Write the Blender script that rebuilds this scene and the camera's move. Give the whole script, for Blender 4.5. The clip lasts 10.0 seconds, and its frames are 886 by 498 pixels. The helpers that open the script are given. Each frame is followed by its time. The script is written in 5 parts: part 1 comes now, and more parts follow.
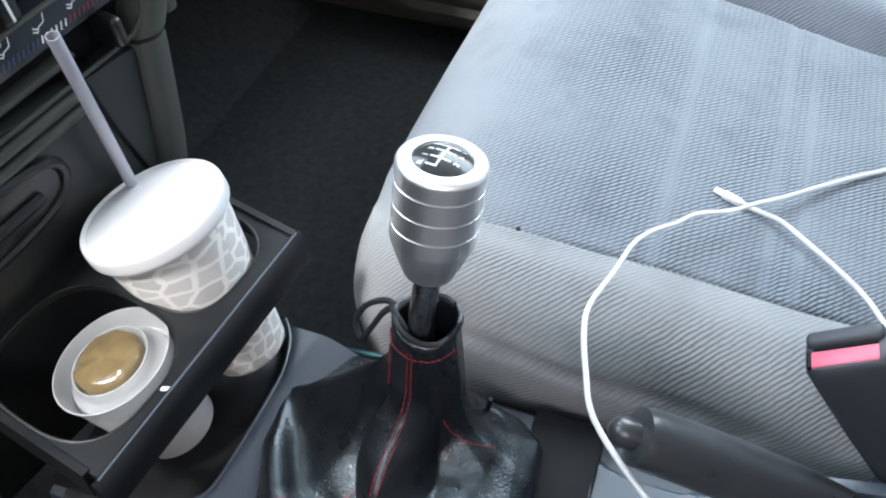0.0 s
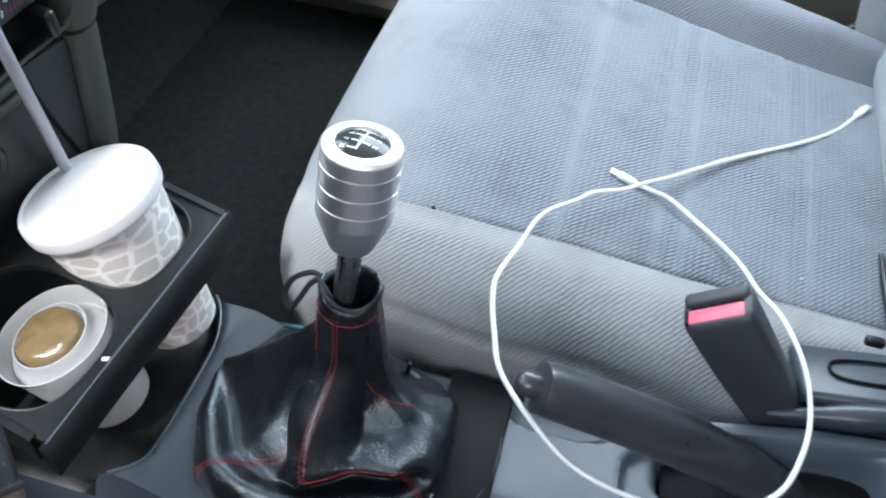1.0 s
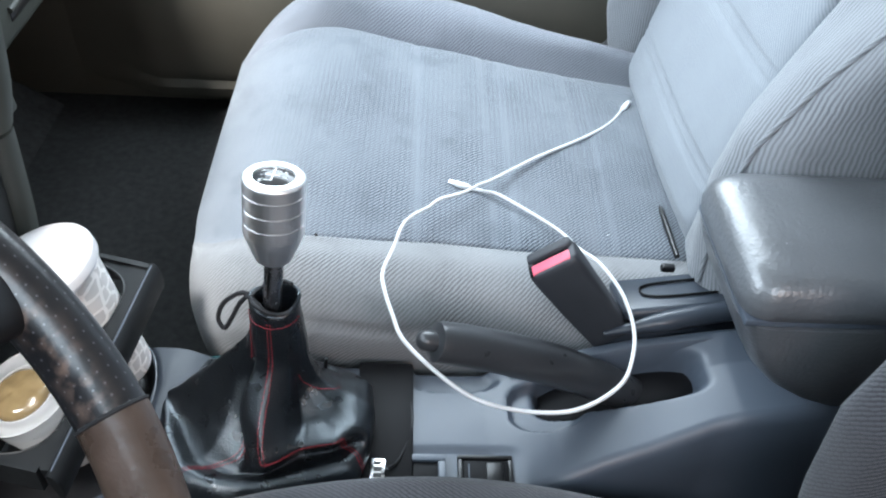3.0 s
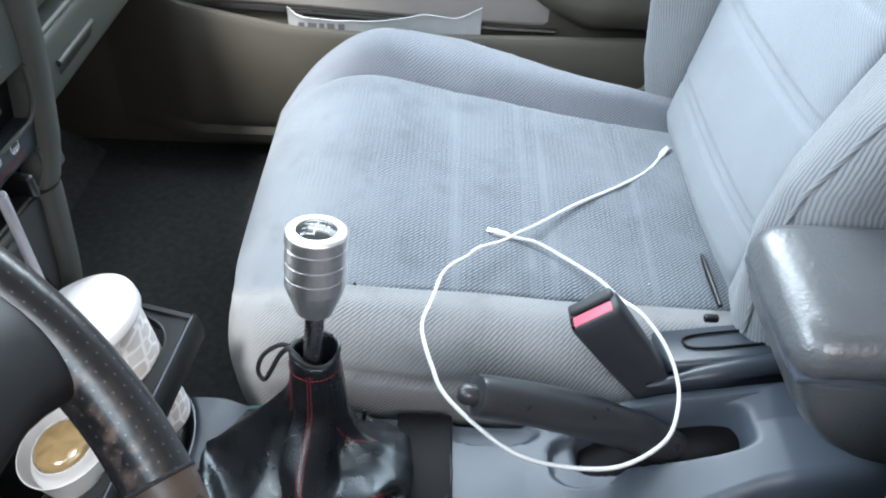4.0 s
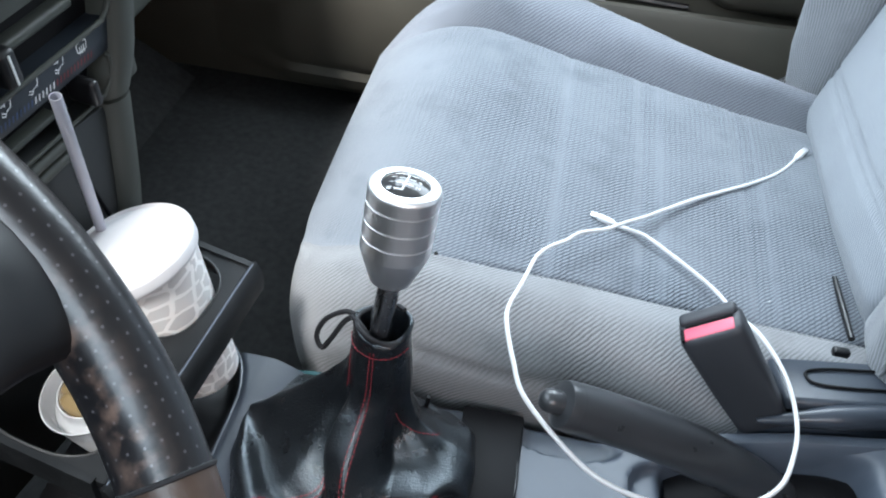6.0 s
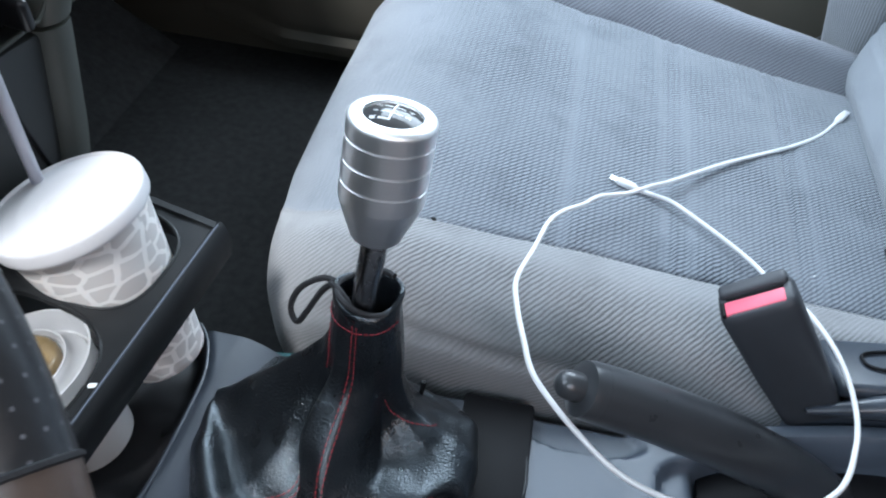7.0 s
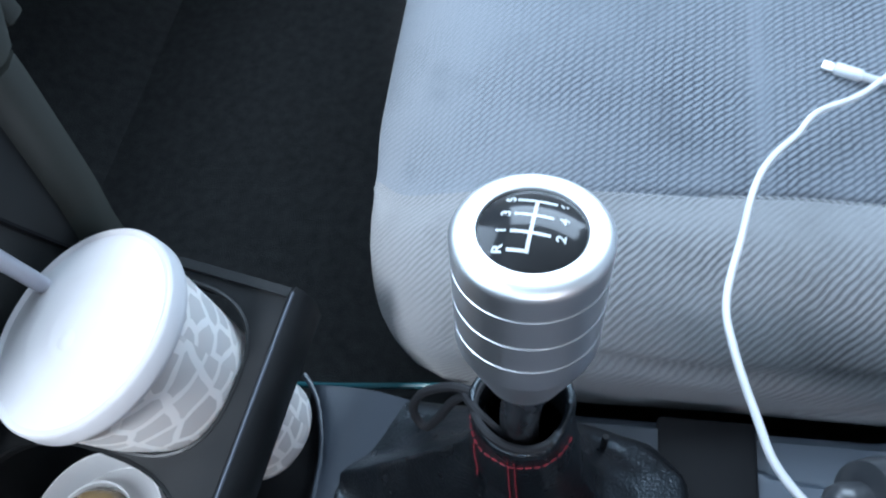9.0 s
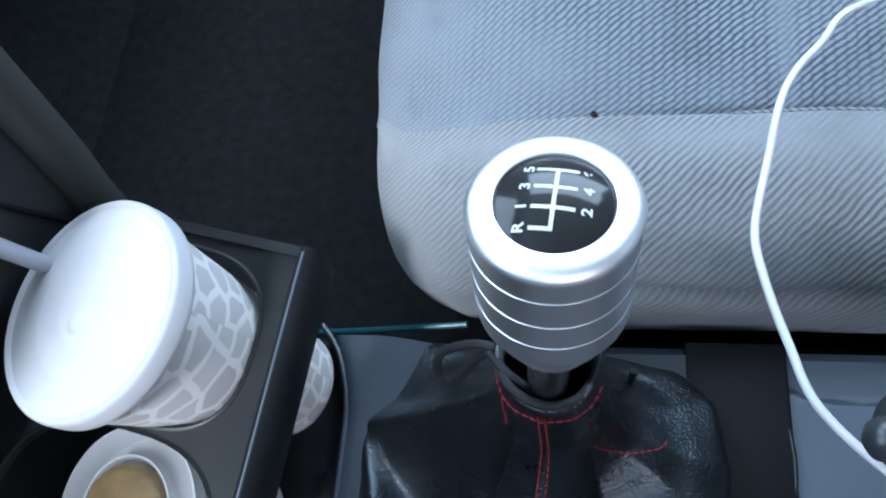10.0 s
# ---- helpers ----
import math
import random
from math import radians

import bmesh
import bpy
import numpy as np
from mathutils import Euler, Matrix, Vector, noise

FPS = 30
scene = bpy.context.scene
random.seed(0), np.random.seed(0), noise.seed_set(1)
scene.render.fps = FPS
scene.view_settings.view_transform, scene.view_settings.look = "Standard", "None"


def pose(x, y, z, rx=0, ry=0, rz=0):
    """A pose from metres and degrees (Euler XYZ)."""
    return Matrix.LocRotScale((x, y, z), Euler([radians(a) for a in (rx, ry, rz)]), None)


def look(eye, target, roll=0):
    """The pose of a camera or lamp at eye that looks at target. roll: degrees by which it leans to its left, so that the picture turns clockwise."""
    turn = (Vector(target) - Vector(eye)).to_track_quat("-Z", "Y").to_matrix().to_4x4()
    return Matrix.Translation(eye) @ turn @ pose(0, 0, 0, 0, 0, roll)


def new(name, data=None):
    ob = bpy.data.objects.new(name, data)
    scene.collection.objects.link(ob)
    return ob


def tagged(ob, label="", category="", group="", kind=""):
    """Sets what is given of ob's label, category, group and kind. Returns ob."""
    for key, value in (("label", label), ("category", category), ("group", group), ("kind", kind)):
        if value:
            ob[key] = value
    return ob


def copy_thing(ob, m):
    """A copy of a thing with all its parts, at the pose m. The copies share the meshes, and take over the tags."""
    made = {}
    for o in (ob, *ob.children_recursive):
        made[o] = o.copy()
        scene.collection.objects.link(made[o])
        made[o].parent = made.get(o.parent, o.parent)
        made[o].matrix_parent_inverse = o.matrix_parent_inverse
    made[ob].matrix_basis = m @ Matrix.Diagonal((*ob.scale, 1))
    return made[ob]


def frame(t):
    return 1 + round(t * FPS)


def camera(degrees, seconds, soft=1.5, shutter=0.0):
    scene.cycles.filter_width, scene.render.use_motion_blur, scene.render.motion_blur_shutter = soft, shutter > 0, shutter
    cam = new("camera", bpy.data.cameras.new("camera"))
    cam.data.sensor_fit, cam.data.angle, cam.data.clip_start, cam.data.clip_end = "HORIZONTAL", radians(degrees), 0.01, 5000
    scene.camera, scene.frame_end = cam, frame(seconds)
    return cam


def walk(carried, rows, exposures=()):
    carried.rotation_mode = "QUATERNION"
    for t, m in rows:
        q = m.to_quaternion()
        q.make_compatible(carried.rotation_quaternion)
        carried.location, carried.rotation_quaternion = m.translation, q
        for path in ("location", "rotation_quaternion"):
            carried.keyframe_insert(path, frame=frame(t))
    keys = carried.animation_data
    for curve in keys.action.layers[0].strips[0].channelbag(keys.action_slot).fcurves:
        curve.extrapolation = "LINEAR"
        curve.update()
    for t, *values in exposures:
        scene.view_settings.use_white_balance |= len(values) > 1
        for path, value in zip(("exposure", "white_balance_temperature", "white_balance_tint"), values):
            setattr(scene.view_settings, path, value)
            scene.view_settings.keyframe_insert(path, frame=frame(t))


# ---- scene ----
cam = camera(56.5, 10.0, soft=2.1, shutter=0.3)
PATH = [
    (0, (-0.022, 0.049, 0.751), (-0.464, 1.339, -0.712), 0.7),
    (0.5, (-0.02, 0.037, 0.767), (-0.456, 1.319, -0.704), 0.7),
    (1, (-0.009, 0.011, 0.784), (-0.261, 1.333, -0.694), 5.8),
    (1.5, (-0.003, -0.046, 0.809), (-0.145, 1.314, -0.65), 4.0),
    (2, (-0.011, -0.096, 0.829), (0.074, 1.333, -0.568), 5.9),
    (2.2, (-0.026, -0.103, 0.835), (0.100, 1.336, -0.548), 5.3),
    (3.3, (-0.037, -0.143, 0.873), (0.074, 1.361, -0.44), 4.9),
    (3.5, (-0.041, -0.133, 0.882), (0.03, 1.394, -0.407), 4.0),
    (4, (-0.041, -0.126, 0.863), (0.001, 1.407, -0.421), 3.2),
    (4.5, (-0.054, -0.077, 0.819), (-0.112, 1.423, -0.503), 4.5),
    (5, (-0.055, -0.059, 0.808), (-0.175, 1.436, -0.514), 5.9),
    (5.5, (-0.057, -0.058, 0.808), (-0.191, 1.423, -0.529), 6.2),
    (6, (-0.06, -0.055, 0.799), (-0.183, 1.422, -0.544), 7.1),
    (6.2, (-0.062, -0.056, 0.796), (-0.187, 1.423, -0.544), 7.6),
    (7.3, (-0.057, 0.034, 0.693), (-0.198, 1.491, -0.669), 6.5),
    (7.5, (-0.061, 0.056, 0.686), (-0.294, 1.399, -0.778), 2.6),
    (7.8, (-0.069, 0.084, 0.678), (-0.364, 1.389, -0.809), -0.5),
    (8, (-0.068, 0.117, 0.678), (-0.405, 1.388, -0.829), -2.9),
    (8.3, (-0.078, 0.152, 0.682), (-0.436, 1.406, -0.834), -4.3),
    (8.5, (-0.085, 0.178, 0.689), (-0.44, 1.358, -0.886), -6.4),
    (8.8, (-0.096, 0.200, 0.693), (-0.441, 1.285, -0.952), -10.2),
    (9, (-0.103, 0.209, 0.681), (-0.457, 1.233, -1.0), -13.2),
    (9.3, (-0.099, 0.218, 0.676), (-0.441, 1.160, -1.055), -16.1),
    (9.5, (-0.105, 0.213, 0.68), (-0.487, 1.135, -1.053), -16.5),
    (9.7, (-0.105, 0.224, 0.678), (-0.480, 1.073, -1.093), -19.6),
    (10, (-0.108, 0.234, 0.677), (-0.48, 1.051, -1.11), -22.1),
]

EXPOSURES = [(0.0, 0.26, 6150, 9), (2.0, 0.28, 5980, 9), (3.5, 0.35, 6200, 9), (4.0, 0.34, 6200, 9), (6.0, 0.24, 6100, 9), (7.5, 0.0, 5680, 9), (8.1, 0.03, 5540, 9), (8.7, -0.10, 5400, 8), (10.0, -0.20, 5220, 7)]
walk(cam, [(t, look(eye, target, roll)) for t, eye, target, roll in PATH], EXPOSURES)

# ---- sky, sun, daylight in the window openings, added warm fill ----
world = bpy.data.worlds.new("sky")
scene.world = world
world.use_nodes = True
wn = world.node_tree.nodes
sky = wn.new("ShaderNodeTexSky")
sky.sky_type, sky.sun_disc = "NISHITA", False
sky.sun_elevation, sky.sun_rotation = radians(58), radians(205)
wn["Background"].inputs["Strength"].default_value = 0.05
world.node_tree.links.new(sky.outputs["Color"], wn["Background"].inputs["Color"])

sun = new("sun", bpy.data.lights.new("sun", "SUN"))
sun.data.energy, sun.data.angle, sun.data.color = 5.0, radians(10), (1.0, 0.96, 0.91)
sun.matrix_world = look((0, 0, 0), (0.22, 0.48, -0.85))


def area_lamp(name, at, target, w, h, watts, color):
    """An area lamp: daylight through a window's opening, and the added warm fill."""
    ob = new(name, bpy.data.lights.new(name, "AREA"))
    ob.data.shape, ob.data.size, ob.data.size_y = "RECTANGLE", w, h
    ob.data.energy, ob.data.color = watts, color
    ob.matrix_world = look(at, target)
    return ob


area_lamp("windscreen_daylight", (-0.66, 0.44, 1.00), (0.40, 0.46, 0.45), 1.26, 0.46, 15.0, (0.83, 0.93, 1.0))
area_lamp("passenger_window_daylight", (0.06, 1.18, 0.99), (0.0, 0.2, 0.48), 0.90, 0.44, 14.4, (0.84, 0.94, 1.0))
area_lamp("driver_window_daylight", (0.12, -0.51, 1.02), (0.22, 0.4, 0.28), 0.70, 0.30, 5.0, (0.80, 0.92, 1.0))
# Added warm fill lamp, standing in for light bounced off the driver's body.
area_lamp("warm_fill", (0.28, -0.51, 0.86), (0.05, 0.5, 0.35), 0.40, 0.20, 2.2, (1.0, 0.58, 0.40))
area_lamp("rear_window_daylight", (1.70, 0.38, 0.95), (0.2, 0.4, 0.4), 1.00, 0.36, 2.4, (0.90, 0.96, 1.0))


# ---- materials ----
def node_material(name, color=(0.5, 0.5, 0.5), rough=0.5, metal=0.0, spec=0.5, coat=0.0, coat_rough=0.1, transmission=0.0,
                  mottle=0.0, mottle_scale=40.0, bump=0.0, bump_scale=400.0, rough_var=0.0, coords="Object", bump_dist=0.001):
    m = bpy.data.materials.new(name)
    m.use_nodes = True
    nt = m.node_tree
    b = nt.nodes["Principled BSDF"]
    b.inputs["Base Color"].default_value = (*color, 1)
    b.inputs["Roughness"].default_value = rough
    b.inputs["Metallic"].default_value = metal
    b.inputs["Specular IOR Level"].default_value = spec
    b.inputs["Coat Weight"].default_value = coat
    b.inputs["Coat Roughness"].default_value = coat_rough
    b.inputs["Transmission Weight"].default_value = transmission
    tc = nt.nodes.new("ShaderNodeTexCoord")
    if mottle > 0 or rough_var > 0:
        nz = nt.nodes.new("ShaderNodeTexNoise")
        nz.inputs["Scale"].default_value, nz.inputs["Detail"].default_value = mottle_scale, 5
        nt.links.new(tc.outputs[coords], nz.inputs["Vector"])
        if mottle > 0:
            mix = nt.nodes.new("ShaderNodeMix")
            mix.data_type = "RGBA"
            nt.links.new(nz.outputs["Fac"], mix.inputs["Factor"])
            mix.inputs[6].default_value = (*[max(c * (1 - mottle), 0) for c in color], 1)
            mix.inputs[7].default_value = (*[min(c * (1 + mottle), 1) for c in color], 1)
            nt.links.new(mix.outputs[2], b.inputs["Base Color"])
        if rough_var > 0:
            mr = nt.nodes.new("ShaderNodeMapRange")
            mr.inputs["From Min"].default_value, mr.inputs["From Max"].default_value = 0.3, 0.7
            mr.inputs["To Min"].default_value, mr.inputs["To Max"].default_value = max(rough - rough_var, 0.02), min(rough + rough_var, 1)
            nt.links.new(nz.outputs["Fac"], mr.inputs["Value"])
            nt.links.new(mr.outputs["Result"], b.inputs["Roughness"])
    if bump > 0:
        nb = nt.nodes.new("ShaderNodeTexNoise")
        nb.inputs["Scale"].default_value, nb.inputs["Detail"].default_value = bump_scale, 3
        nt.links.new(tc.outputs[coords], nb.inputs["Vector"])
        bp = nt.nodes.new("ShaderNodeBump")
        bp.inputs["Strength"].default_value, bp.inputs["Distance"].default_value = bump, bump_dist
        nt.links.new(nb.outputs["Fac"], bp.inputs["Height"])
        nt.links.new(bp.outputs["Normal"], b.inputs["Normal"])
    return m


def woven_fabric(name, dark, light, turn=-50.0, width=0.0080, row=0.0033, breaks=0.5, fade=0.52, warp=0.0018):
    """Woven seat cloth: pale slanting ribs broken into short lengths, dark between, faded in broad patches; UVs are in metres."""
    m = node_material(name, light, rough=0.92, spec=0.2)
    nt = m.node_tree
    b = nt.nodes["Principled BSDF"]
    tc = nt.nodes.new("ShaderNodeTexCoord")
    mp = nt.nodes.new("ShaderNodeMapping")
    mp.inputs["Rotation"].default_value = (0, 0, radians(turn))
    nt.links.new(tc.outputs["UV"], mp.inputs["Vector"])
    wob = nt.nodes.new("ShaderNodeTexNoise")
    wob.inputs["Scale"].default_value = 60
    nt.links.new(tc.outputs["UV"], wob.inputs["Vector"])
    add = nt.nodes.new("ShaderNodeMix")
    add.data_type, add.blend_type = "RGBA", "LINEAR_LIGHT"
    add.inputs["Factor"].default_value = warp
    nt.links.new(mp.outputs["Vector"], add.inputs[6])
    nt.links.new(wob.outputs["Color"], add.inputs[7])
    def calc(kind, a, b=None, c=None):
        node = nt.nodes.new("ShaderNodeMath")
        node.operation = kind
        for k, v in enumerate((a, b, c)):
            if isinstance(v, (int, float)):
                node.inputs[k].default_value = v
            elif v is not None:
                nt.links.new(v, node.inputs[k])
        return node.outputs[0]

    axes = nt.nodes.new("ShaderNodeSeparateXYZ")
    nt.links.new(add.outputs[2], axes.inputs[0])
    rows = calc("DIVIDE", axes.outputs["Y"], row)
    along = calc("MULTIPLY_ADD", calc("FLOOR", rows), 0.37, calc("DIVIDE", axes.outputs["X"], width))
    across = calc("MULTIPLY_ADD", calc("COSINE", calc("MULTIPLY", rows, 2 * math.pi)), -0.5, 0.5)
    gaps = calc("POWER", calc("MULTIPLY_ADD", calc("SINE", calc("MULTIPLY", along, 2 * math.pi)), 0.5, 0.5), 3.0)
    yarn = calc("MULTIPLY", across, calc("MULTIPLY_ADD", gaps, -breaks, 1.0))
    lift = nt.nodes.new("ShaderNodeMapRange")
    lift.interpolation_type = "SMOOTHSTEP"
    lift.inputs["From Min"].default_value, lift.inputs["From Max"].default_value = 0.08, 0.70
    nt.links.new(yarn, lift.inputs["Value"])
    weave = nt.nodes.new("ShaderNodeMix")
    weave.data_type = "RGBA"
    weave.inputs[6].default_value, weave.inputs[7].default_value = (*dark, 1), (*light, 1)
    nt.links.new(lift.outputs["Result"], weave.inputs["Factor"])
    nz = nt.nodes.new("ShaderNodeTexNoise")
    nz.inputs["Scale"].default_value, nz.inputs["Detail"].default_value = 11, 7
    nt.links.new(tc.outputs["UV"], nz.inputs["Vector"])
    ramp = nt.nodes.new("ShaderNodeMapRange")
    ramp.inputs["From Min"].default_value, ramp.inputs["From Max"].default_value = 0.36, 0.64
    ramp.inputs["To Min"].default_value, ramp.inputs["To Max"].default_value = 0.0, fade
    nt.links.new(nz.outputs["Fac"], ramp.inputs["Value"])
    mix = nt.nodes.new("ShaderNodeMix")
    mix.data_type = "RGBA"
    mix.inputs[7].default_value = (*[0.80 * l + 0.20 * d for l, d in zip(light, dark)], 1)
    at = nt.nodes.new("ShaderNodeAttribute")
    at.attribute_name = "rubbed"
    rub = nt.nodes.new("ShaderNodeMath")
    rub.operation, rub.use_clamp = "MULTIPLY_ADD", True
    rub.inputs[1].default_value = 0.85
    nt.links.new(at.outputs["Fac"], rub.inputs[0])
    nt.links.new(ramp.outputs["Result"], rub.inputs[2])
    nt.links.new(rub.outputs["Value"], mix.inputs["Factor"])
    nt.links.new(weave.outputs[2], mix.inputs[6])
    soil = nt.nodes.new("ShaderNodeTexNoise")
    soil.inputs["Scale"].default_value, soil.inputs["Detail"].default_value = 17, 6
    nt.links.new(tc.outputs["UV"], soil.inputs["Vector"])
    sr = nt.nodes.new("ShaderNodeMapRange")
    sr.inputs["From Min"].default_value, sr.inputs["From Max"].default_value = 0.54, 0.76
    sr.inputs["To Min"].default_value, sr.inputs["To Max"].default_value = 0.0, 0.36
    nt.links.new(soil.outputs["Fac"], sr.inputs["Value"])
    stain = nt.nodes.new("ShaderNodeMix")
    stain.data_type = "RGBA"
    stain.inputs[7].default_value = (*[c * 0.9 for c in dark], 1)
    nt.links.new(sr.outputs["Result"], stain.inputs["Factor"])
    nt.links.new(mix.outputs[2], stain.inputs[6])
    nt.links.new(stain.outputs[2], b.inputs["Base Color"])
    fz = nt.nodes.new("ShaderNodeTexNoise")
    fz.inputs["Scale"].default_value = 900
    nt.links.new(tc.outputs["UV"], fz.inputs["Vector"])
    mth = nt.nodes.new("ShaderNodeMath")
    mth.operation = "MULTIPLY_ADD"
    mth.inputs[1].default_value = 0.9
    nt.links.new(fz.outputs["Fac"], mth.inputs[0])
    nt.links.new(lift.outputs["Result"], mth.inputs[2])
    bp = nt.nodes.new("ShaderNodeBump")
    bp.inputs["Strength"].default_value, bp.inputs["Distance"].default_value = 0.45, 0.0006
    nt.links.new(mth.outputs["Value"], bp.inputs["Height"])
    nt.links.new(bp.outputs["Normal"], b.inputs["Normal"])
    b.inputs["Sheen Weight"].default_value = 0.25
    b.inputs["Sheen Roughness"].default_value = 0.5
    return m


def stone_print(name):
    """White coated paper printed with grey paving-stone shapes; UVs are in metres."""
    m = node_material(name, (0.8, 0.78, 0.76), rough=0.45)
    nt = m.node_tree
    b = nt.nodes["Principled BSDF"]
    tc = nt.nodes.new("ShaderNodeTexCoord")
    wob = nt.nodes.new("ShaderNodeTexNoise")
    wob.inputs["Scale"].default_value = 45
    nt.links.new(tc.outputs["UV"], wob.inputs["Vector"])
    add = nt.nodes.new("ShaderNodeMix")
    add.data_type, add.blend_type = "RGBA", "LINEAR_LIGHT"
    add.inputs["Factor"].default_value = 0.004
    nt.links.new(tc.outputs["UV"], add.inputs[6])
    nt.links.new(wob.outputs["Color"], add.inputs[7])
    mp = nt.nodes.new("ShaderNodeMapping")
    mp.inputs["Scale"].default_value = (74, 84, 1)
    mp.inputs["Rotation"].default_value = (0, 0, 0.12)
    nt.links.new(add.outputs[2], mp.inputs["Vector"])
    vo = nt.nodes.new("ShaderNodeTexVoronoi")
    vo.feature, vo.voronoi_dimensions = "DISTANCE_TO_EDGE", "2D"
    vo.inputs["Scale"].default_value = 1.0
    vo.inputs["Randomness"].default_value = 0.62
    nt.links.new(mp.outputs["Vector"], vo.inputs["Vector"])
    cell = nt.nodes.new("ShaderNodeTexVoronoi")
    cell.voronoi_dimensions = "2D"
    cell.inputs["Scale"].default_value = 1.0
    cell.inputs["Randomness"].default_value = 0.62
    nt.links.new(mp.outputs["Vector"], cell.inputs["Vector"])
    gr = nt.nodes.new("ShaderNodeMix")
    gr.data_type = "RGBA"
    gr.inputs[6].default_value, gr.inputs[7].default_value = (0.56, 0.54, 0.53, 1), (0.70, 0.68, 0.66, 1)
    nt.links.new(cell.outputs["Color"], gr.inputs["Factor"])
    mr = nt.nodes.new("ShaderNodeMapRange")
    mr.inputs["From Min"].default_value, mr.inputs["From Max"].default_value = 0.10, 0.125
    nt.links.new(vo.outputs["Distance"], mr.inputs["Value"])
    mix = nt.nodes.new("ShaderNodeMix")
    mix.data_type = "RGBA"
    mix.inputs[6].default_value = (0.88, 0.86, 0.84, 1)
    nt.links.new(mr.outputs["Result"], mix.inputs["Factor"])
    nt.links.new(gr.outputs[2], mix.inputs[7])
    nt.links.new(mix.outputs[2], b.inputs["Base Color"])
    return m


def perforated_leather(name):
    """Black wheel leather: rows of small holes, and a strip rubbed through to the brown hide; UVs are in metres."""
    m = node_material(name, (0.014, 0.014, 0.016), rough=0.30, spec=0.7)
    nt = m.node_tree
    b = nt.nodes["Principled BSDF"]
    tc = nt.nodes.new("ShaderNodeTexCoord")
    mp = nt.nodes.new("ShaderNodeMapping")
    mp.inputs["Scale"].default_value = (185, 185, 1)
    nt.links.new(tc.outputs["UV"], mp.inputs["Vector"])
    vo = nt.nodes.new("ShaderNodeTexVoronoi")
    vo.voronoi_dimensions = "2D"
    vo.inputs["Scale"].default_value, vo.inputs["Randomness"].default_value = 1.0, 0.12
    nt.links.new(mp.outputs["Vector"], vo.inputs["Vector"])
    dot = nt.nodes.new("ShaderNodeMapRange")
    dot.inputs["From Min"].default_value, dot.inputs["From Max"].default_value = 0.06, 0.12
    dot.inputs["To Min"].default_value, dot.inputs["To Max"].default_value = 1, 0
    nt.links.new(vo.outputs["Distance"], dot.inputs["Value"])
    holes = nt.nodes.new("ShaderNodeMix")
    holes.data_type = "RGBA"
    holes.inputs[6].default_value, holes.inputs[7].default_value = (0.012, 0.012, 0.014, 1), (0.11, 0.11, 0.12, 1)
    nt.links.new(dot.outputs["Result"], holes.inputs["Factor"])
    at = nt.nodes.new("ShaderNodeAttribute")
    at.attribute_name = "wear"
    nz = nt.nodes.new("ShaderNodeTexNoise")
    nz.inputs["Scale"].default_value, nz.inputs["Detail"].default_value = 110, 8
    nt.links.new(tc.outputs["UV"], nz.inputs["Vector"])
    wm = nt.nodes.new("ShaderNodeMath")
    wm.operation = "MULTIPLY"
    nt.links.new(at.outputs["Fac"], wm.inputs[0])
    wr = nt.nodes.new("ShaderNodeMapRange")
    wr.inputs["From Min"].default_value, wr.inputs["From Max"].default_value = 0.46, 0.72
    nt.links.new(nz.outputs["Fac"], wr.inputs["Value"])
    nt.links.new(wr.outputs["Result"], wm.inputs[1])
    worn = nt.nodes.new("ShaderNodeMix")
    worn.data_type = "RGBA"
    worn.inputs[7].default_value = (0.22, 0.155, 0.125, 1)
    nt.links.new(wm.outputs["Value"], worn.inputs["Factor"])
    nt.links.new(holes.outputs[2], worn.inputs[6])
    nt.links.new(worn.outputs[2], b.inputs["Base Color"])
    bp = nt.nodes.new("ShaderNodeBump")
    bp.inputs["Strength"].default_value, bp.inputs["Distance"].default_value = 0.35, 0.001
    nt.links.new(nz.outputs["Fac"], bp.inputs["Height"])
    nt.links.new(bp.outputs["Normal"], b.inputs["Normal"])
    return m


def brushed_metal(name, color, rough, stretch=(1, 1, 60)):
    m = node_material(name, color, rough=rough, metal=1.0)
    nt = m.node_tree
    b = nt.nodes["Principled BSDF"]
    tc = nt.nodes.new("ShaderNodeTexCoord")
    mp = nt.nodes.new("ShaderNodeMapping")
    mp.inputs["Scale"].default_value = stretch
    nt.links.new(tc.outputs["Object"], mp.inputs["Vector"])
    nz = nt.nodes.new("ShaderNodeTexNoise")
    nz.inputs["Scale"].default_value, nz.inputs["Detail"].default_value = 60, 4
    nt.links.new(mp.outputs["Vector"], nz.inputs["Vector"])
    mr = nt.nodes.new("ShaderNodeMapRange")
    mr.inputs["To Min"].default_value, mr.inputs["To Max"].default_value = rough - 0.07, rough + 0.1
    nt.links.new(nz.outputs["Fac"], mr.inputs["Value"])
    nt.links.new(mr.outputs["Result"], b.inputs["Roughness"])
    bp = nt.nodes.new("ShaderNodeBump")
    bp.inputs["Strength"].default_value, bp.inputs["Distance"].default_value = 0.12, 0.0003
    nt.links.new(nz.outputs["Fac"], bp.inputs["Height"])
    nt.links.new(bp.outputs["Normal"], b.inputs["Normal"])
    return m


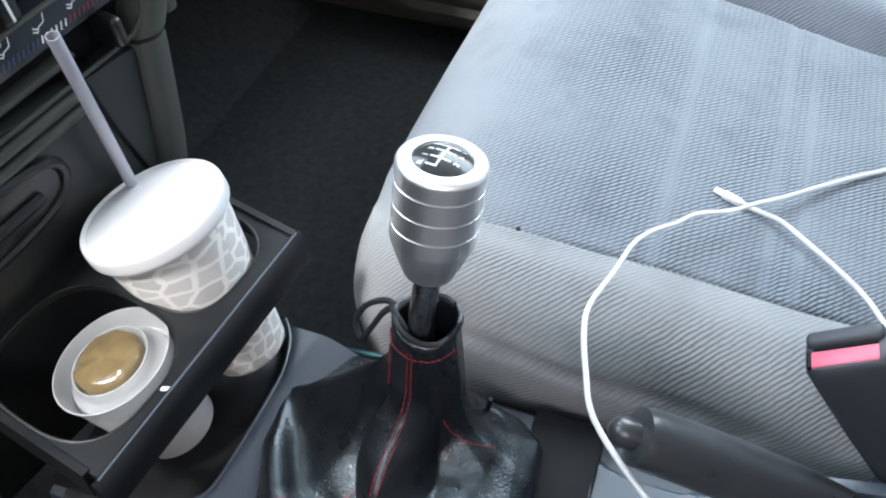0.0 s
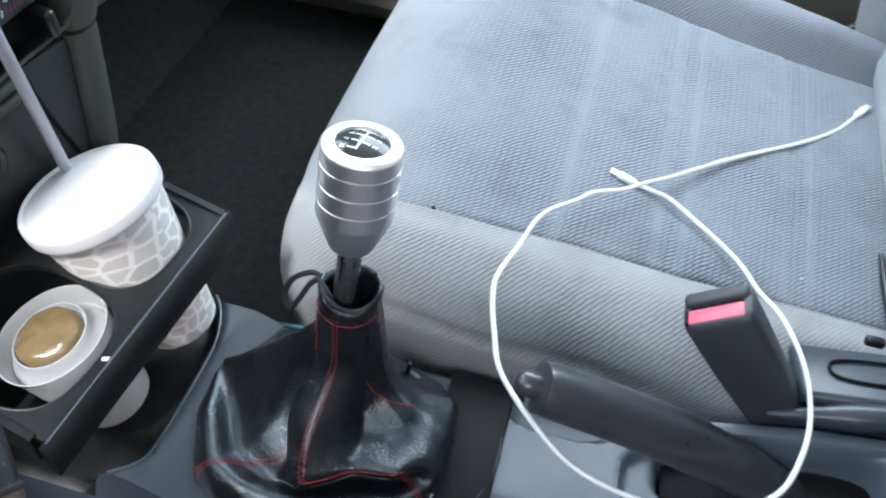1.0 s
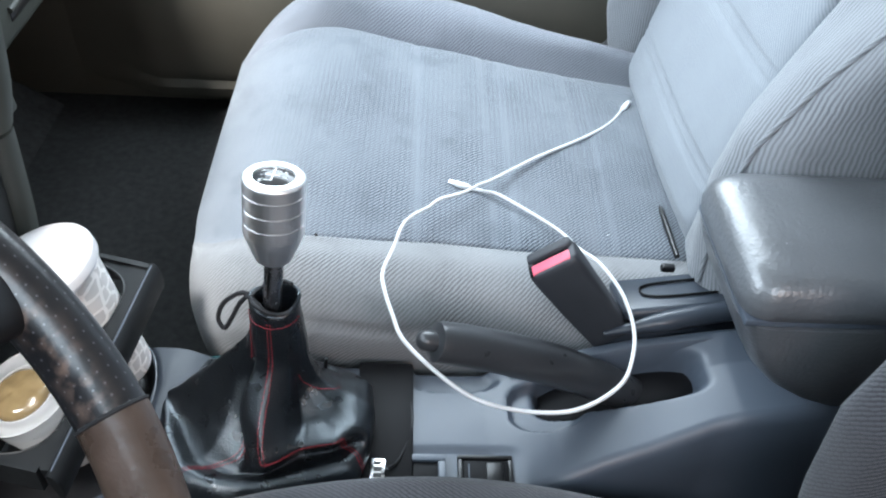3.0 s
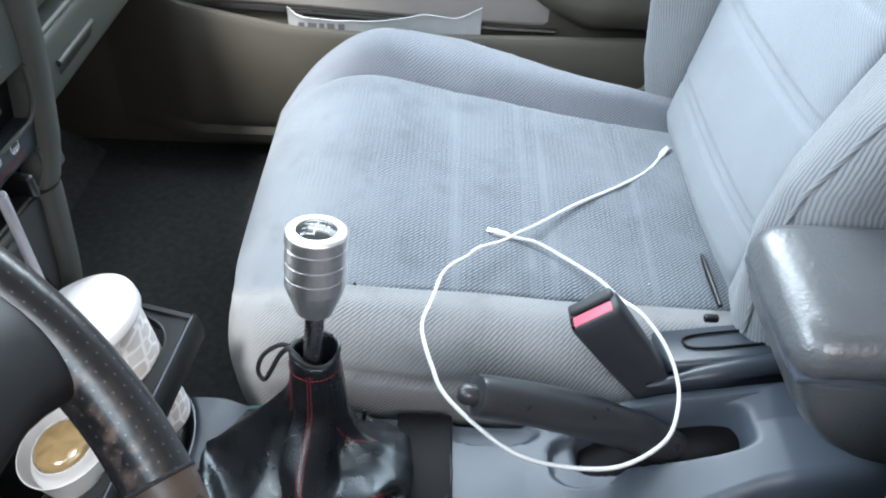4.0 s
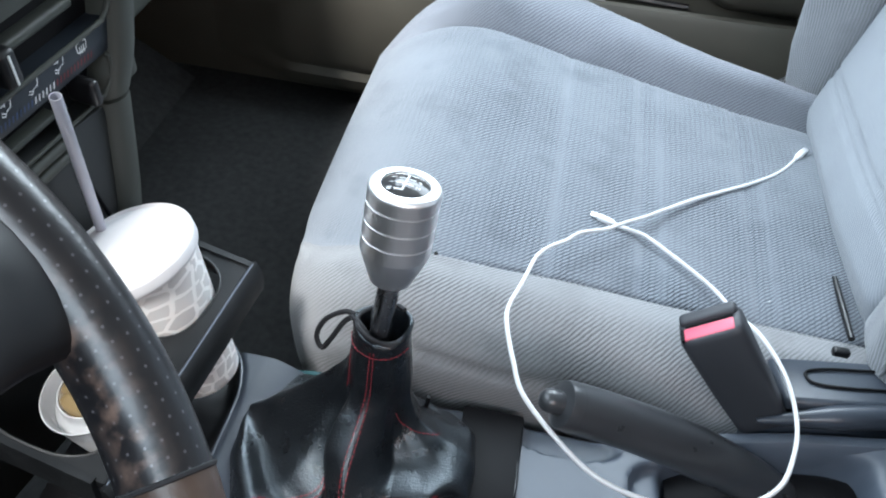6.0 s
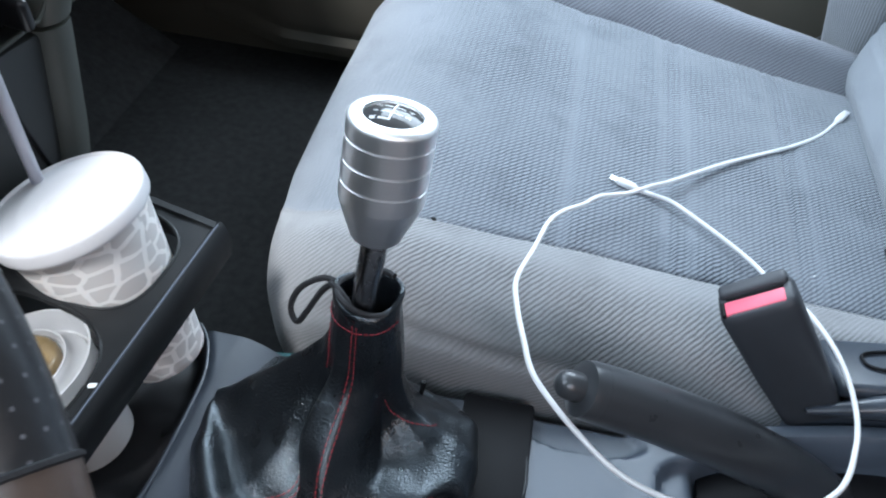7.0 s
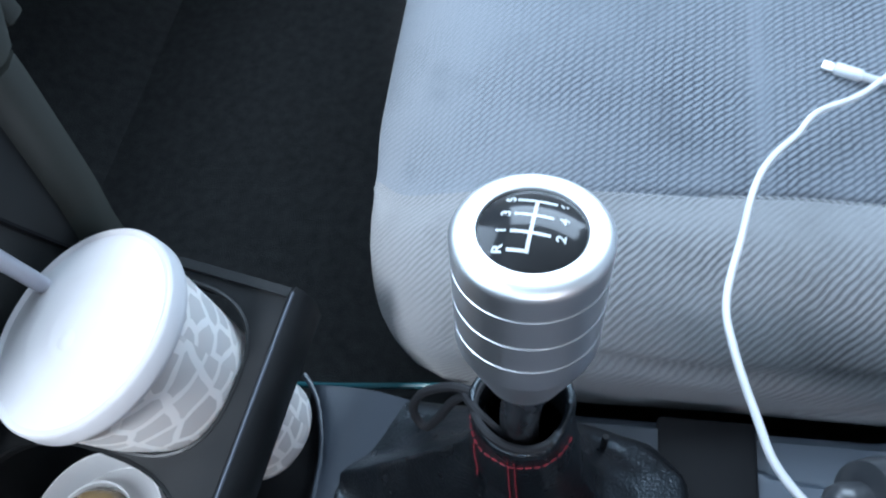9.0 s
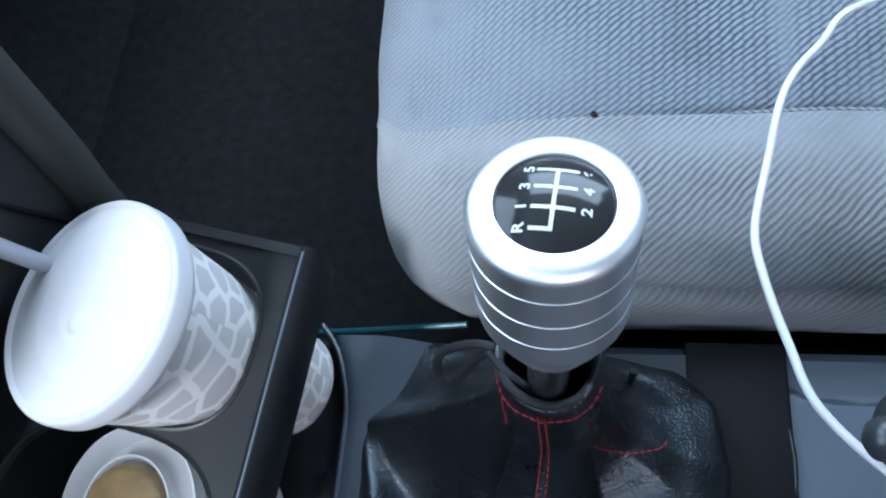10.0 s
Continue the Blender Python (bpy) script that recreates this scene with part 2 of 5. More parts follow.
CLOTH = woven_fabric("seat_cloth_dashed", (0.050, 0.058, 0.072), (0.270, 0.295, 0.328))
CLOTH_SIDE = woven_fabric("seat_cloth_bolster", (0.115, 0.115, 0.118), (0.325, 0.330, 0.338), turn=-42.0, width=0.014, row=0.0036, breaks=0.35, fade=0.62, warp=0.0014)
CLOTH_FAR = woven_fabric("seat_cloth_outer_bolster", (0.135, 0.143, 0.166), (0.255, 0.270, 0.302), turn=-42.0, width=0.016, row=0.0036, breaks=0.3, warp=0.0014)
CLOTH_BACK = woven_fabric("seat_cloth_faded", (0.215, 0.233, 0.258), (0.312, 0.337, 0.366), breaks=0.3, fade=0.7)
CLOTH_RIB = woven_fabric("seat_cloth_ribbed", (0.145, 0.152, 0.166), (0.285, 0.298, 0.316), turn=-78.0, width=0.024, row=0.0040, breaks=0.2)
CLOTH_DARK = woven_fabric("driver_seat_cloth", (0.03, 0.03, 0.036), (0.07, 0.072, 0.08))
CONSOLE = node_material("console_plastic", (0.066, 0.082, 0.107), rough=0.44, spec=0.8, mottle=0.12, mottle_scale=14, bump=0.25, bump_scale=1500, rough_var=0.06, bump_dist=0.0003)
# Darker console plastic: the shade by tray and cup is put into its colour.
CONSOLE_SHADED = node_material("shaded_console_plastic", (0.042, 0.051, 0.066), rough=0.34, mottle=0.12, mottle_scale=14, bump=0.25, bump_scale=1500, rough_var=0.06, bump_dist=0.0003)
# Much darker console plastic for the side skirt.
CONSOLE_DARK = node_material("darker_console_plastic", (0.014, 0.015, 0.017), rough=0.42, mottle=0.2, mottle_scale=20, bump=0.2, bump_scale=1200, bump_dist=0.0003, rough_var=0.1)
DASH = node_material("dashboard_plastic", (0.040, 0.044, 0.038), rough=0.52, mottle=0.15, mottle_scale=18, bump=0.2, bump_scale=1400, bump_dist=0.0003)
DASH_LOWER = node_material("lower_dash_plastic", (0.009, 0.010, 0.010), rough=0.48, mottle=0.15, mottle_scale=18, bump=0.2, bump_scale=1400, bump_dist=0.0003)
DASH_PANEL = node_material("control_panel_plastic", (0.012, 0.016, 0.022), rough=0.38, mottle=0.1, mottle_scale=30)
BLACK = node_material("black_plastic", (0.008, 0.008, 0.009), rough=0.35, mottle=0.2, mottle_scale=60, rough_var=0.08)
TRAY = node_material("tray_plastic", (0.008, 0.009, 0.010), rough=0.44, spec=0.3, mottle=0.2, mottle_scale=50, bump=0.15, bump_scale=900, bump_dist=0.0003, rough_var=0.1)
SOCKET = node_material("slot_black", (0.004, 0.004, 0.005), rough=0.6, spec=0.2)
LEATHER = node_material("boot_leather", (0.0050, 0.0058, 0.0072), coat=0.5, coat_rough=0.16, rough=0.30, spec=0.6, mottle=0.2, mottle_scale=60, bump=0.75, bump_scale=640, bump_dist=0.0007, rough_var=0.05)
# Bluish specular tint: the sky's blue sheen is put into the leather.
LEATHER.node_tree.nodes["Principled BSDF"].inputs["Specular Tint"].default_value = (0.72, 0.88, 1.0, 1)
for grain in [n for n in LEATHER.node_tree.nodes if n.bl_idname == "ShaderNodeBump"]:
    LEATHER.node_tree.links.new(grain.outputs["Normal"], LEATHER.node_tree.nodes["Principled BSDF"].inputs["Coat Normal"])
WORN = node_material("worn_brown_leather", (0.070, 0.047, 0.036), rough=0.33, spec=0.7, mottle=0.6, mottle_scale=45, bump=0.4, bump_scale=260, bump_dist=0.0008, rough_var=0.08)
WHEEL_LEATHER = perforated_leather("wheel_leather")
VINYL = node_material("armrest_vinyl", (0.095, 0.101, 0.110), rough=0.36, spec=1.0, coat=0.5, coat_rough=0.30, mottle=0.15, mottle_scale=25, bump=0.7, bump_scale=280, bump_dist=0.0011, rough_var=0.06)
GRIP = node_material("handbrake_grip", (0.034, 0.036, 0.040), rough=0.32, spec=0.7, mottle=0.2, mottle_scale=40, bump=0.2, bump_scale=900, bump_dist=0.0003, rough_var=0.06)
BUCKLE = node_material("buckle_plastic", (0.038, 0.041, 0.048), rough=0.5, mottle=0.1, mottle_scale=60, bump=0.2, bump_scale=1500, bump_dist=0.0002)
RED = node_material("red_plastic", (0.80, 0.12, 0.185), rough=0.4, mottle=0.06, mottle_scale=80)
ALU = brushed_metal("turned_aluminium", (0.90, 0.90, 0.91), 0.37)
ALU_BRIGHT = node_material("polished_aluminium", (0.96, 0.965, 0.97), rough=0.46, metal=1.0, mottle=0.04, mottle_scale=200)
STEEL = node_material("dark_steel", (0.30, 0.30, 0.31), rough=0.24, metal=1.0, rough_var=0.05, mottle_scale=90)
CHROME = node_material("chrome_plate", (0.75, 0.76, 0.78), rough=0.12, metal=1.0)
EMBLEM = node_material("emblem_black", (0.006, 0.006, 0.007), rough=0.6, spec=0.2, coat=1.0, coat_rough=0.10)
EMBLEM.node_tree.nodes["Principled BSDF"].inputs["Coat IOR"].default_value = 1.38
WHITE_INK = node_material("white_ink", (0.72, 0.74, 0.74), rough=0.5)
BLUE_INK = node_material("blue_ink", (0.035, 0.06, 0.13), rough=0.5)
RED_INK = node_material("red_ink", (0.16, 0.035, 0.04), rough=0.5)
THREAD = node_material("red_thread", (0.22, 0.018, 0.028), rough=0.8)
CORD = node_material("black_cord", (0.010, 0.010, 0.012), rough=0.75, bump=0.4, bump_scale=2500, bump_dist=0.0003)
CABLE = node_material("white_cable_jacket", (0.80, 0.81, 0.82), rough=0.42, mottle=0.05, mottle_scale=60)
LID = node_material("frosted_white_lid", (0.66, 0.655, 0.668), rough=0.38, mottle=0.03, mottle_scale=50)
LID.node_tree.nodes["Principled BSDF"].inputs["Subsurface Weight"].default_value = 0.2
LID.node_tree.nodes["Principled BSDF"].inputs["Subsurface Radius"].default_value = (0.004, 0.004, 0.004)
CUP = stone_print("printed_cup_paper")
CUP.node_tree.nodes["Principled BSDF"].inputs["Subsurface Weight"].default_value = 0.35
CUP.node_tree.nodes["Principled BSDF"].inputs["Subsurface Radius"].default_value = (0.012, 0.010, 0.009)
STRAW = node_material("frosted_straw", (0.60, 0.61, 0.68), rough=0.28, transmission=0.5)
MILKY = node_material("milky_plastic", (0.80, 0.80, 0.80), rough=0.30, transmission=0.35)
FROST = node_material("frosted_plastic", (0.84, 0.85, 0.86), rough=0.28, transmission=0.6)
SYRUP = node_material("amber_syrup", (0.22, 0.160, 0.080), rough=0.20, transmission=0.15, mottle=0.45, mottle_scale=70, coat=0.6, bump=0.4, bump_scale=120, bump_dist=0.002)
CARPET = node_material("carpet", (0.040, 0.041, 0.042), rough=1.0, spec=0.1, mottle=0.5, mottle_scale=90, bump=0.9, bump_scale=700, bump_dist=0.002)
DOOR_PLASTIC = node_material("door_plastic", (0.082, 0.075, 0.060), rough=0.5, mottle=0.2, mottle_scale=12, bump=0.2, bump_scale=1200, bump_dist=0.0003)
DOOR_CLOTH = node_material("door_insert_cloth", (0.36, 0.33, 0.31), rough=0.95, mottle=0.08, mottle_scale=30, bump=0.4, bump_scale=1400, bump_dist=0.0005)
HEADLINER = node_material("headliner", (0.42, 0.41, 0.385), rough=1.0, mottle=0.06, mottle_scale=20, bump=0.3, bump_scale=900)
PAPER = node_material("magazine_paper", (0.62, 0.63, 0.64), rough=0.4, mottle=0.12, mottle_scale=40)
INK = node_material("grey_print", (0.12, 0.12, 0.13), rough=0.6)
CONCRETE = node_material("concrete", (0.36, 0.35, 0.33), rough=0.95, mottle=0.3, mottle_scale=6, bump=0.5, bump_scale=60, bump_dist=0.01)
TEAL = node_material("plain_teal", (0.02, 0.10, 0.12), rough=0.35)


# ---- mesh helpers ----
ORIGIN = {}


def thing(name, at, label, category, group="", kind=""):
    ob = new(name)
    ob.location = at
    ob.empty_display_size = 0.02
    ORIGIN[ob] = Vector(at)
    return tagged(ob, label, category, group, kind)


def finish(name, bm, material, smooth=True, angle=40.0):
    bmesh.ops.recalc_face_normals(bm, faces=bm.faces)
    me = bpy.data.meshes.new(name)
    bm.to_mesh(me)
    bm.free()
    me.materials.append(material)
    if smooth:
        me.polygons.foreach_set("use_smooth", [True] * len(me.polygons))
        me.set_sharp_from_angle(angle=radians(angle))
    return me


def part(name, bm, material, parent, label="", smooth=True, angle=40.0):
    """One mesh, given in world metres, under a thing or under a part of it."""
    o = ORIGIN[parent]
    bm.transform(Matrix.Translation(-o))
    ob = new(name, finish(name, bm, material, smooth, angle))
    ob.parent = parent
    ORIGIN[ob] = o
    if label:
        ob["label"] = label
    return ob


def solo(name, bm, material, label, category, kind="", smooth=True, angle=40.0):
    ob = new(name, finish(name, bm, material, smooth, angle))
    ORIGIN[ob] = Vector((0, 0, 0))
    return tagged(ob, label, category, kind=kind)


def curve_through(points, n):
    """n + 1 points on a smooth curve through the given ones."""
    p = [Vector(q) for q in points]
    p = [2 * p[0] - p[1], *p, 2 * p[-1] - p[-2]]
    out = []
    for i in range(n + 1):
        u = i / n * (len(p) - 3)
        k = min(int(u), len(p) - 4)
        f = u - k
        a, b, c, d = p[k:k + 4]
        out.append(0.5 * ((2 * b) + (c - a) * f + (2 * a - 5 * b + 4 * c - d) * f * f + (3 * b - a - 3 * c + d) * f ** 3))
    return out


def surf(rows, close=False, cap_first=False, cap_last=False, uv_offset=(0.0, 0.0)):
    """A skin over rows of points, with UVs in metres; close joins each row's end to its start."""
    bm = bmesh.new()
    layer = bm.loops.layers.uv.new("metres")
    vs = [[bm.verts.new(p) for p in r] for r in rows]
    nr, nc = len(rows), len(rows[0])
    mid = nr // 2
    u, v = [0.0], [0.0]
    ring = list(rows[mid]) + ([rows[mid][0]] if close else [])
    for a, b in zip(ring, ring[1:]):
        u.append(u[-1] + (Vector(b) - Vector(a)).length)
    for i in range(1, nr):
        v.append(v[-1] + (Vector(rows[i][nc // 2]) - Vector(rows[i - 1][nc // 2])).length)
    for i in range(nr - 1):
        for j in range(nc if close else nc - 1):
            k = (j + 1) % nc
            quad = (vs[i][j], vs[i][k], vs[i + 1][k], vs[i + 1][j])
            if len(set(quad)) < 4:
                continue
            f = bm.faces.new(quad)
            for loop, uv in zip(f.loops, ((u[j], v[i]), (u[j + 1], v[i]), (u[j + 1], v[i + 1]), (u[j], v[i + 1]))):
                loop[layer].uv = (uv[0] + uv_offset[0], uv[1] + uv_offset[1])
    if cap_first:
        bm.faces.new(vs[0])
    if cap_last:
        bm.faces.new(vs[-1][::-1])
    return bm


def lathe(profile, seg=48, m=None, closed_ends=True):
    rows = [[Vector((r * math.cos(2 * math.pi * j / seg), r * math.sin(2 * math.pi * j / seg), z)) for j in range(seg)] for r, z in profile]
    bm = surf(rows, close=True, cap_first=closed_ends, cap_last=closed_ends)
    if m is not None:
        bm.transform(m)
    return bm


def tube(points, radius, seg=10, closed=False, caps=True):
    """A round bar along points; radius: one, or one for each point."""
    pts = [Vector(p) for p in points]
    n = len(pts)
    rad = list(radius) if isinstance(radius, (list, tuple)) else [radius] * n
    rows, side = [], None
    for i, p in enumerate(pts):
        a = pts[i - 1] if (i > 0 or closed) else p
        b = pts[(i + 1) % n] if (i < n - 1 or closed) else p
        d = (b - a).normalized()
        if side is None:
            side = d.orthogonal().normalized()
        side = (side - d * side.dot(d)).normalized()
        up = d.cross(side)
        rows.append([p + rad[i] * (math.cos(2 * math.pi * j / seg) * side + math.sin(2 * math.pi * j / seg) * up) for j in range(seg)])
    if closed:
        rows.append(rows[0])
        bm = surf(rows, close=True)
        bmesh.ops.remove_doubles(bm, verts=bm.verts, dist=1e-6)
        return bm
    return surf(rows, close=True, cap_first=caps, cap_last=caps)


def rbox(sx, sy, sz, bevel=0.003, m=None, seg=3):
    """A box of that size about the origin, with rounded edges."""
    bm = bmesh.new()
    bmesh.ops.create_cube(bm, size=1.0)
    bm.transform(Matrix.Diagonal((sx, sy, sz, 1)))
    bmesh.ops.bevel(bm, geom=bm.edges[:], offset=bevel, segments=seg, profile=0.5, affect="EDGES")
    if m is not None:
        bm.transform(m)
    return bm


def box(x0, x1, y0, y1, z0, z1, bevel=0.003, seg=2):
    return rbox(x1 - x0, y1 - y0, z1 - z0, bevel, Matrix.Translation(((x0 + x1) / 2, (y0 + y1) / 2, (z0 + z1) / 2)), seg)


def basis(origin, x, y, z):
    m = Matrix((x, y, z)).transposed().to_4x4()
    m.translation = origin
    return m


def join_into(bm, other):
    me = bpy.data.meshes.new("piece")
    other.to_mesh(me)
    other.free()
    bm.from_mesh(me)
    bpy.data.meshes.remove(me)
    return bm


def lin(x, xs, ys):
    return float(np.interp(x, xs, ys))


def soft(x, xs, ys, w=0.03):
    """As lin, with its corners rounded."""
    k = [-1.0, -0.6, -0.3, 0.0, 0.3, 0.6, 1.0]
    g = [0.3, 0.7, 0.95, 1.0, 0.95, 0.7, 0.3]
    return sum(b * lin(x + a * w, xs, ys) for a, b in zip(k, g)) / sum(g)


def wobble(x, y, z, scale):
    return noise.noise(Vector((x * scale, y * scale, z * scale)))


def letters(text, height, m):
    """A flat mesh of the built-in font's characters, centred."""
    cu = bpy.data.curves.new("letters", "FONT")
    cu.body, cu.size, cu.align_x, cu.align_y, cu.extrude = text, height, "CENTER", "CENTER", 0.0
    cu.offset = 0.024 * height
    ob = bpy.data.objects.new("letters", cu)
    scene.collection.objects.link(ob)
    bpy.context.view_layer.update()
    me = bpy.data.meshes.new_from_object(ob.evaluated_get(bpy.context.evaluated_depsgraph_get()))
    bm = bmesh.new()
    bm.from_mesh(me)
    bpy.data.objects.remove(ob)
    bpy.data.curves.remove(cu)
    bpy.data.meshes.remove(me)
    bm.transform(m)
    return bm


# ---- the car's shell ----
solo("ground", box(-60, 60, -60, 60, -0.62, -0.47, 0.01), CONCRETE, "pale concrete paving under the parked car", "ground", "structure")
solo("floor", box(-1.05, 2.0, -0.50, 1.20, -0.03, 0.02, 0.004), CARPET, "black carpet on the car floor", "floor", "structure")
solo("wall_front", box(-1.10, -1.05, -0.50, 1.20, -0.03, 0.72, 0.004), CARPET, "black carpeted bulkhead under the dashboard", "wall", "structure")
solo("toe_board", surf([[(-0.62, y, 0.021) for y in (0.42, 0.75, 1.12)], [(-0.95, y, 0.22) for y in (0.42, 0.75, 1.12)], [(-1.04, y, 0.40) for y in (0.42, 0.75, 1.12)]]), CARPET,
     "sloping black carpet at the front of the footwell", "floor", "structure")
solo("wall_rear", box(2.0, 2.05, -0.55, 1.25, -0.03, 0.75, 0.004), HEADLINER, "plain trim behind the rear seats", "wall", "structure")
solo("wall_left", box(-1.05, 2.0, -0.58, -0.53, -0.03, 0.90, 0.004), DOOR_PLASTIC, "plain driver-side door trim below the window", "wall", "structure")
solo("ceiling", box(-0.42, 2.0, -0.55, 1.23, 1.225, 1.26, 0.01), HEADLINER, "grey headliner of the car roof", "ceiling", "structure")
for yy in (-0.54, 1.20):
    solo("pillar", tube([(-1.02, yy, 0.72), (-0.42, yy * 0.98, 1.235)], 0.035, 12), HEADLINER, "padded windscreen pillar", "pillar", "structure")
    solo("pillar", tube([(0.52, yy, 0.72), (0.50, yy * 0.98, 1.235)], 0.05, 12), HEADLINER, "padded pillar beside the front seat", "pillar", "structure")
    solo("pillar", tube([(1.98, yy, 0.74), (1.75, yy * 0.98, 1.235)], 0.06, 12), HEADLINER, "padded pillar beside the rear window", "pillar", "structure")

# ---- passenger door ----
door = thing("door_1", (0.0, 1.19, 0.08), "dark plastic car door with a pale cloth insert and a map pocket", "car door", kind="structure")
part("door_shell", box(-0.95, 0.52, 1.16, 1.21, 0.0, 0.72, 0.008), DOOR_PLASTIC, door)
PX = [-0.95, -0.60, -0.45, -0.36, -0.27, -0.14, 0.04, 0.30, 0.52]
PZ = [0.41, 0.358, 0.324, 0.305, 0.289, 0.282, 0.286, 0.292, 0.298]
prows = []
for i in range(61):
    x = -0.95 + 1.47 * i / 60
    zt = lin(x, PX, PZ)
    g = lin(x, [-0.60, -0.52, -0.44], [0.0, 0.45, 1.0])
    prows.append([Vector((q[0], 1.165 - g * (1.165 - q[1]), q[2])) for q in ((x, 1.165, 0.06), (x, 1.10, 0.065), (x, 1.092, 0.085), (x, 1.098, 0.098), (x, 1.085, 0.12), (x, 1.080, 0.5 * (0.12 + zt)),
                                      (x, 1.082, zt - 0.012), (x, 1.087, zt - 0.002), (x, 1.095, zt), (x, 1.103, zt - 0.004), (x, 1.105, zt - 0.05), (x, 1.165, zt - 0.055))])
part("map_pocket", surf(prows), DOOR_PLASTIC, door, "long moulded map pocket with a rolled lip")
irows = []
for i in range(31):
    x = -0.46 + 0.62 * i / 30
    edge = 0.006 * min(1.0, min(i, 30 - i) / 2)
    irows.append([Vector((x, 1.162 - edge * k, 0.285 + 0.01 * math.cos(i / 30 * 3.1) + (0.30 * f))) for f, k in ((0, 0), (0.01, 0.7), (0.03, 1), (0.5, 1.2), (0.97, 1), (1, 0))])
part("door_insert", surf(irows), DOOR_CLOTH, door, "pale grey-beige cloth insert")
part("door_trim_strip", tube([(x, 1.155, 0.285 + 0.01 * math.cos((x + 0.46) / 0.62 * 3.1) - 0.006) for x in np.linspace(-0.46, 0.16, 24)], 0.005, 8), BLACK, door)
arm_rows = []
for i in range(25):
    f = i / 24
    x = 0.10 + 0.42 * f
    g = min(1.0, f / 0.25) ** 0.6
    arm_rows.append([Vector((x, 1.17 - 0.095 * g * c, 0.345 + 0.05 * s * g)) for c, s in ((0, -1.3), (0.5, -1.1), (0.9, -0.6), (1, 0), (0.9, 0.6), (0.5, 0.95), (0, 1))])
part("door_armrest", surf(arm_rows), DOOR_PLASTIC, door, "moulded armrest that swells out of the door")

# papers in the map pocket
mag = thing("magazine", (-0.12, 1.10, 0.25), "folded silver-grey paper brochure standing in the door pocket", "magazine")
for k in range(4):
    rows = []
    for i in range(25):
        x = -0.272 + 0.305 * i / 24
        top = lin(x, [-0.272, -0.255, -0.20, -0.12, -0.06, 0.0, 0.033], [0.318, 0.302, 0.297, 0.300, 0.314, 0.310, 0.330]) - 0.004 * k + 0.002 * wobble(x, k, 0, 30)
        y = 1.108 + 0.006 * k + 0.004 * wobble(x, 2.3 * k, 1, 14)
        rows.append([Vector((x, y - 0.010, top)), Vector((x, y - 0.004, top - 0.012)), Vector((x, y, 0.232)), Vector((x, y + 0.0015, 0.232)), Vector((x, y - 0.002, top - 0.011)), Vector((x, y - 0.0085, top + 0.0005))])
    part("page", surf(rows, close=True, cap_first=True, cap_last=True), PAPER, mag)
for x0, w in ((-0.255, 0.010), (-0.240, 0.014), (-0.222, 0.008), (-0.210, 0.012), (-0.192, 0.010)):
    part("print_bar", box(x0, x0 + w, 1.0945, 1.0955, 0.283, 0.294, 0.0002, 1), INK, mag)

# ---- dashboard ----
O, L, N = Vector((-0.355, 0.40, 0.0)), Vector((0.1859, 0.9826, 0.0)), Vector((0.9826, -0.1859, 0.0))


def stack(s, n, z):
    """A place on the centre stack, which is turned a little to the driver: along it, out of it, up."""
    return O + float(s) * L + float(n) * N + Vector((0, 0, float(z)))


def stack_box(s0, s1, n0, n1, z0, z1, bevel=0.002, seg=2):
    return rbox(s1 - s0, n1 - n0, z1 - z0, bevel, basis(stack((s0 + s1) / 2, (n0 + n1) / 2, (z0 + z1) / 2), L, -N, Vector((0, 0, 1))), seg)


dash = thing("dashboard", (-0.50, 0.40, 0.3), "dark grey-green plastic dashboard with centre stack and glovebox", "dashboard")
part("dash_top", box(-1.04, -0.47, -0.50, 1.14, 0.60, 0.70, 0.03, 4), DASH, dash)
part("passenger_fascia", box(-0.80, -0.455, 0.50, 1.13, 0.475, 0.62, 0.018, 4), DASH, dash)
part("driver_fascia", box(-0.80, -0.44, -0.50, 0.16, 0.30, 0.62, 0.018, 4), DASH, dash)
part("stack_core", stack_box(-0.24, 0.034, -0.30, -0.024, 0.20, 0.66, 0.006), DASH, dash)
glovebox = part("glovebox", box(-0.75, -0.450, 0.53, 1.10, 0.385, 0.460, 0.012, 3), DASH, dash, "closed glovebox lid with a grip recess")
part("glovebox_grip", tube([(-0.4485, y, 0.4235) for y in (0.688, 0.74, 0.795)], 0.0036, 10), DASH, glovebox, "raised lip of the glovebox grip")
part("grip_recess", box(-0.452, -0.4485, 0.690, 0.793, 0.409, 0.420, 0.002), BLACK, glovebox)
part("seam_rib", tube([(-0.448, y, 0.469) for y in (0.53, 0.8, 1.10)], 0.0038, 10), DASH, dash)

# the rounded column that closes the stack towards the passenger
def column(z0, z1, path, name, material):
    """A rounded upright; path: heights and places along the stack."""
    rows = []
    for i in range(29):
        z = z0 + (z1 - z0) * i / 28
        s = soft(z, *path, 0.008)
        rows.append([stack(s + a, b, z + 0.10 * min(a, 0.013)) for a, b in ((-0.020, -0.012), (-0.016, 0.002), (-0.010, 0.0065), (-0.003, 0.0080), (0.005, 0.0055), (0.010, -0.003), (0.0125, -0.016), (0.015, -0.12), (0.0, -0.16))])
    return part(name, surf(rows, close=True, cap_first=True, cap_last=True), material, dash)


column(0.4600, 0.66, ([0.458, 0.470, 0.489, 0.5275, 0.56, 0.66], [0.026, 0.033, 0.041, 0.049, 0.0535, 0.064]), "column_upper", DASH)
column(0.20, 0.4572, ([0.20, 0.354, 0.379, 0.452], [0.0040, 0.0155, 0.0200, 0.0265]), "column_lower", DASH)


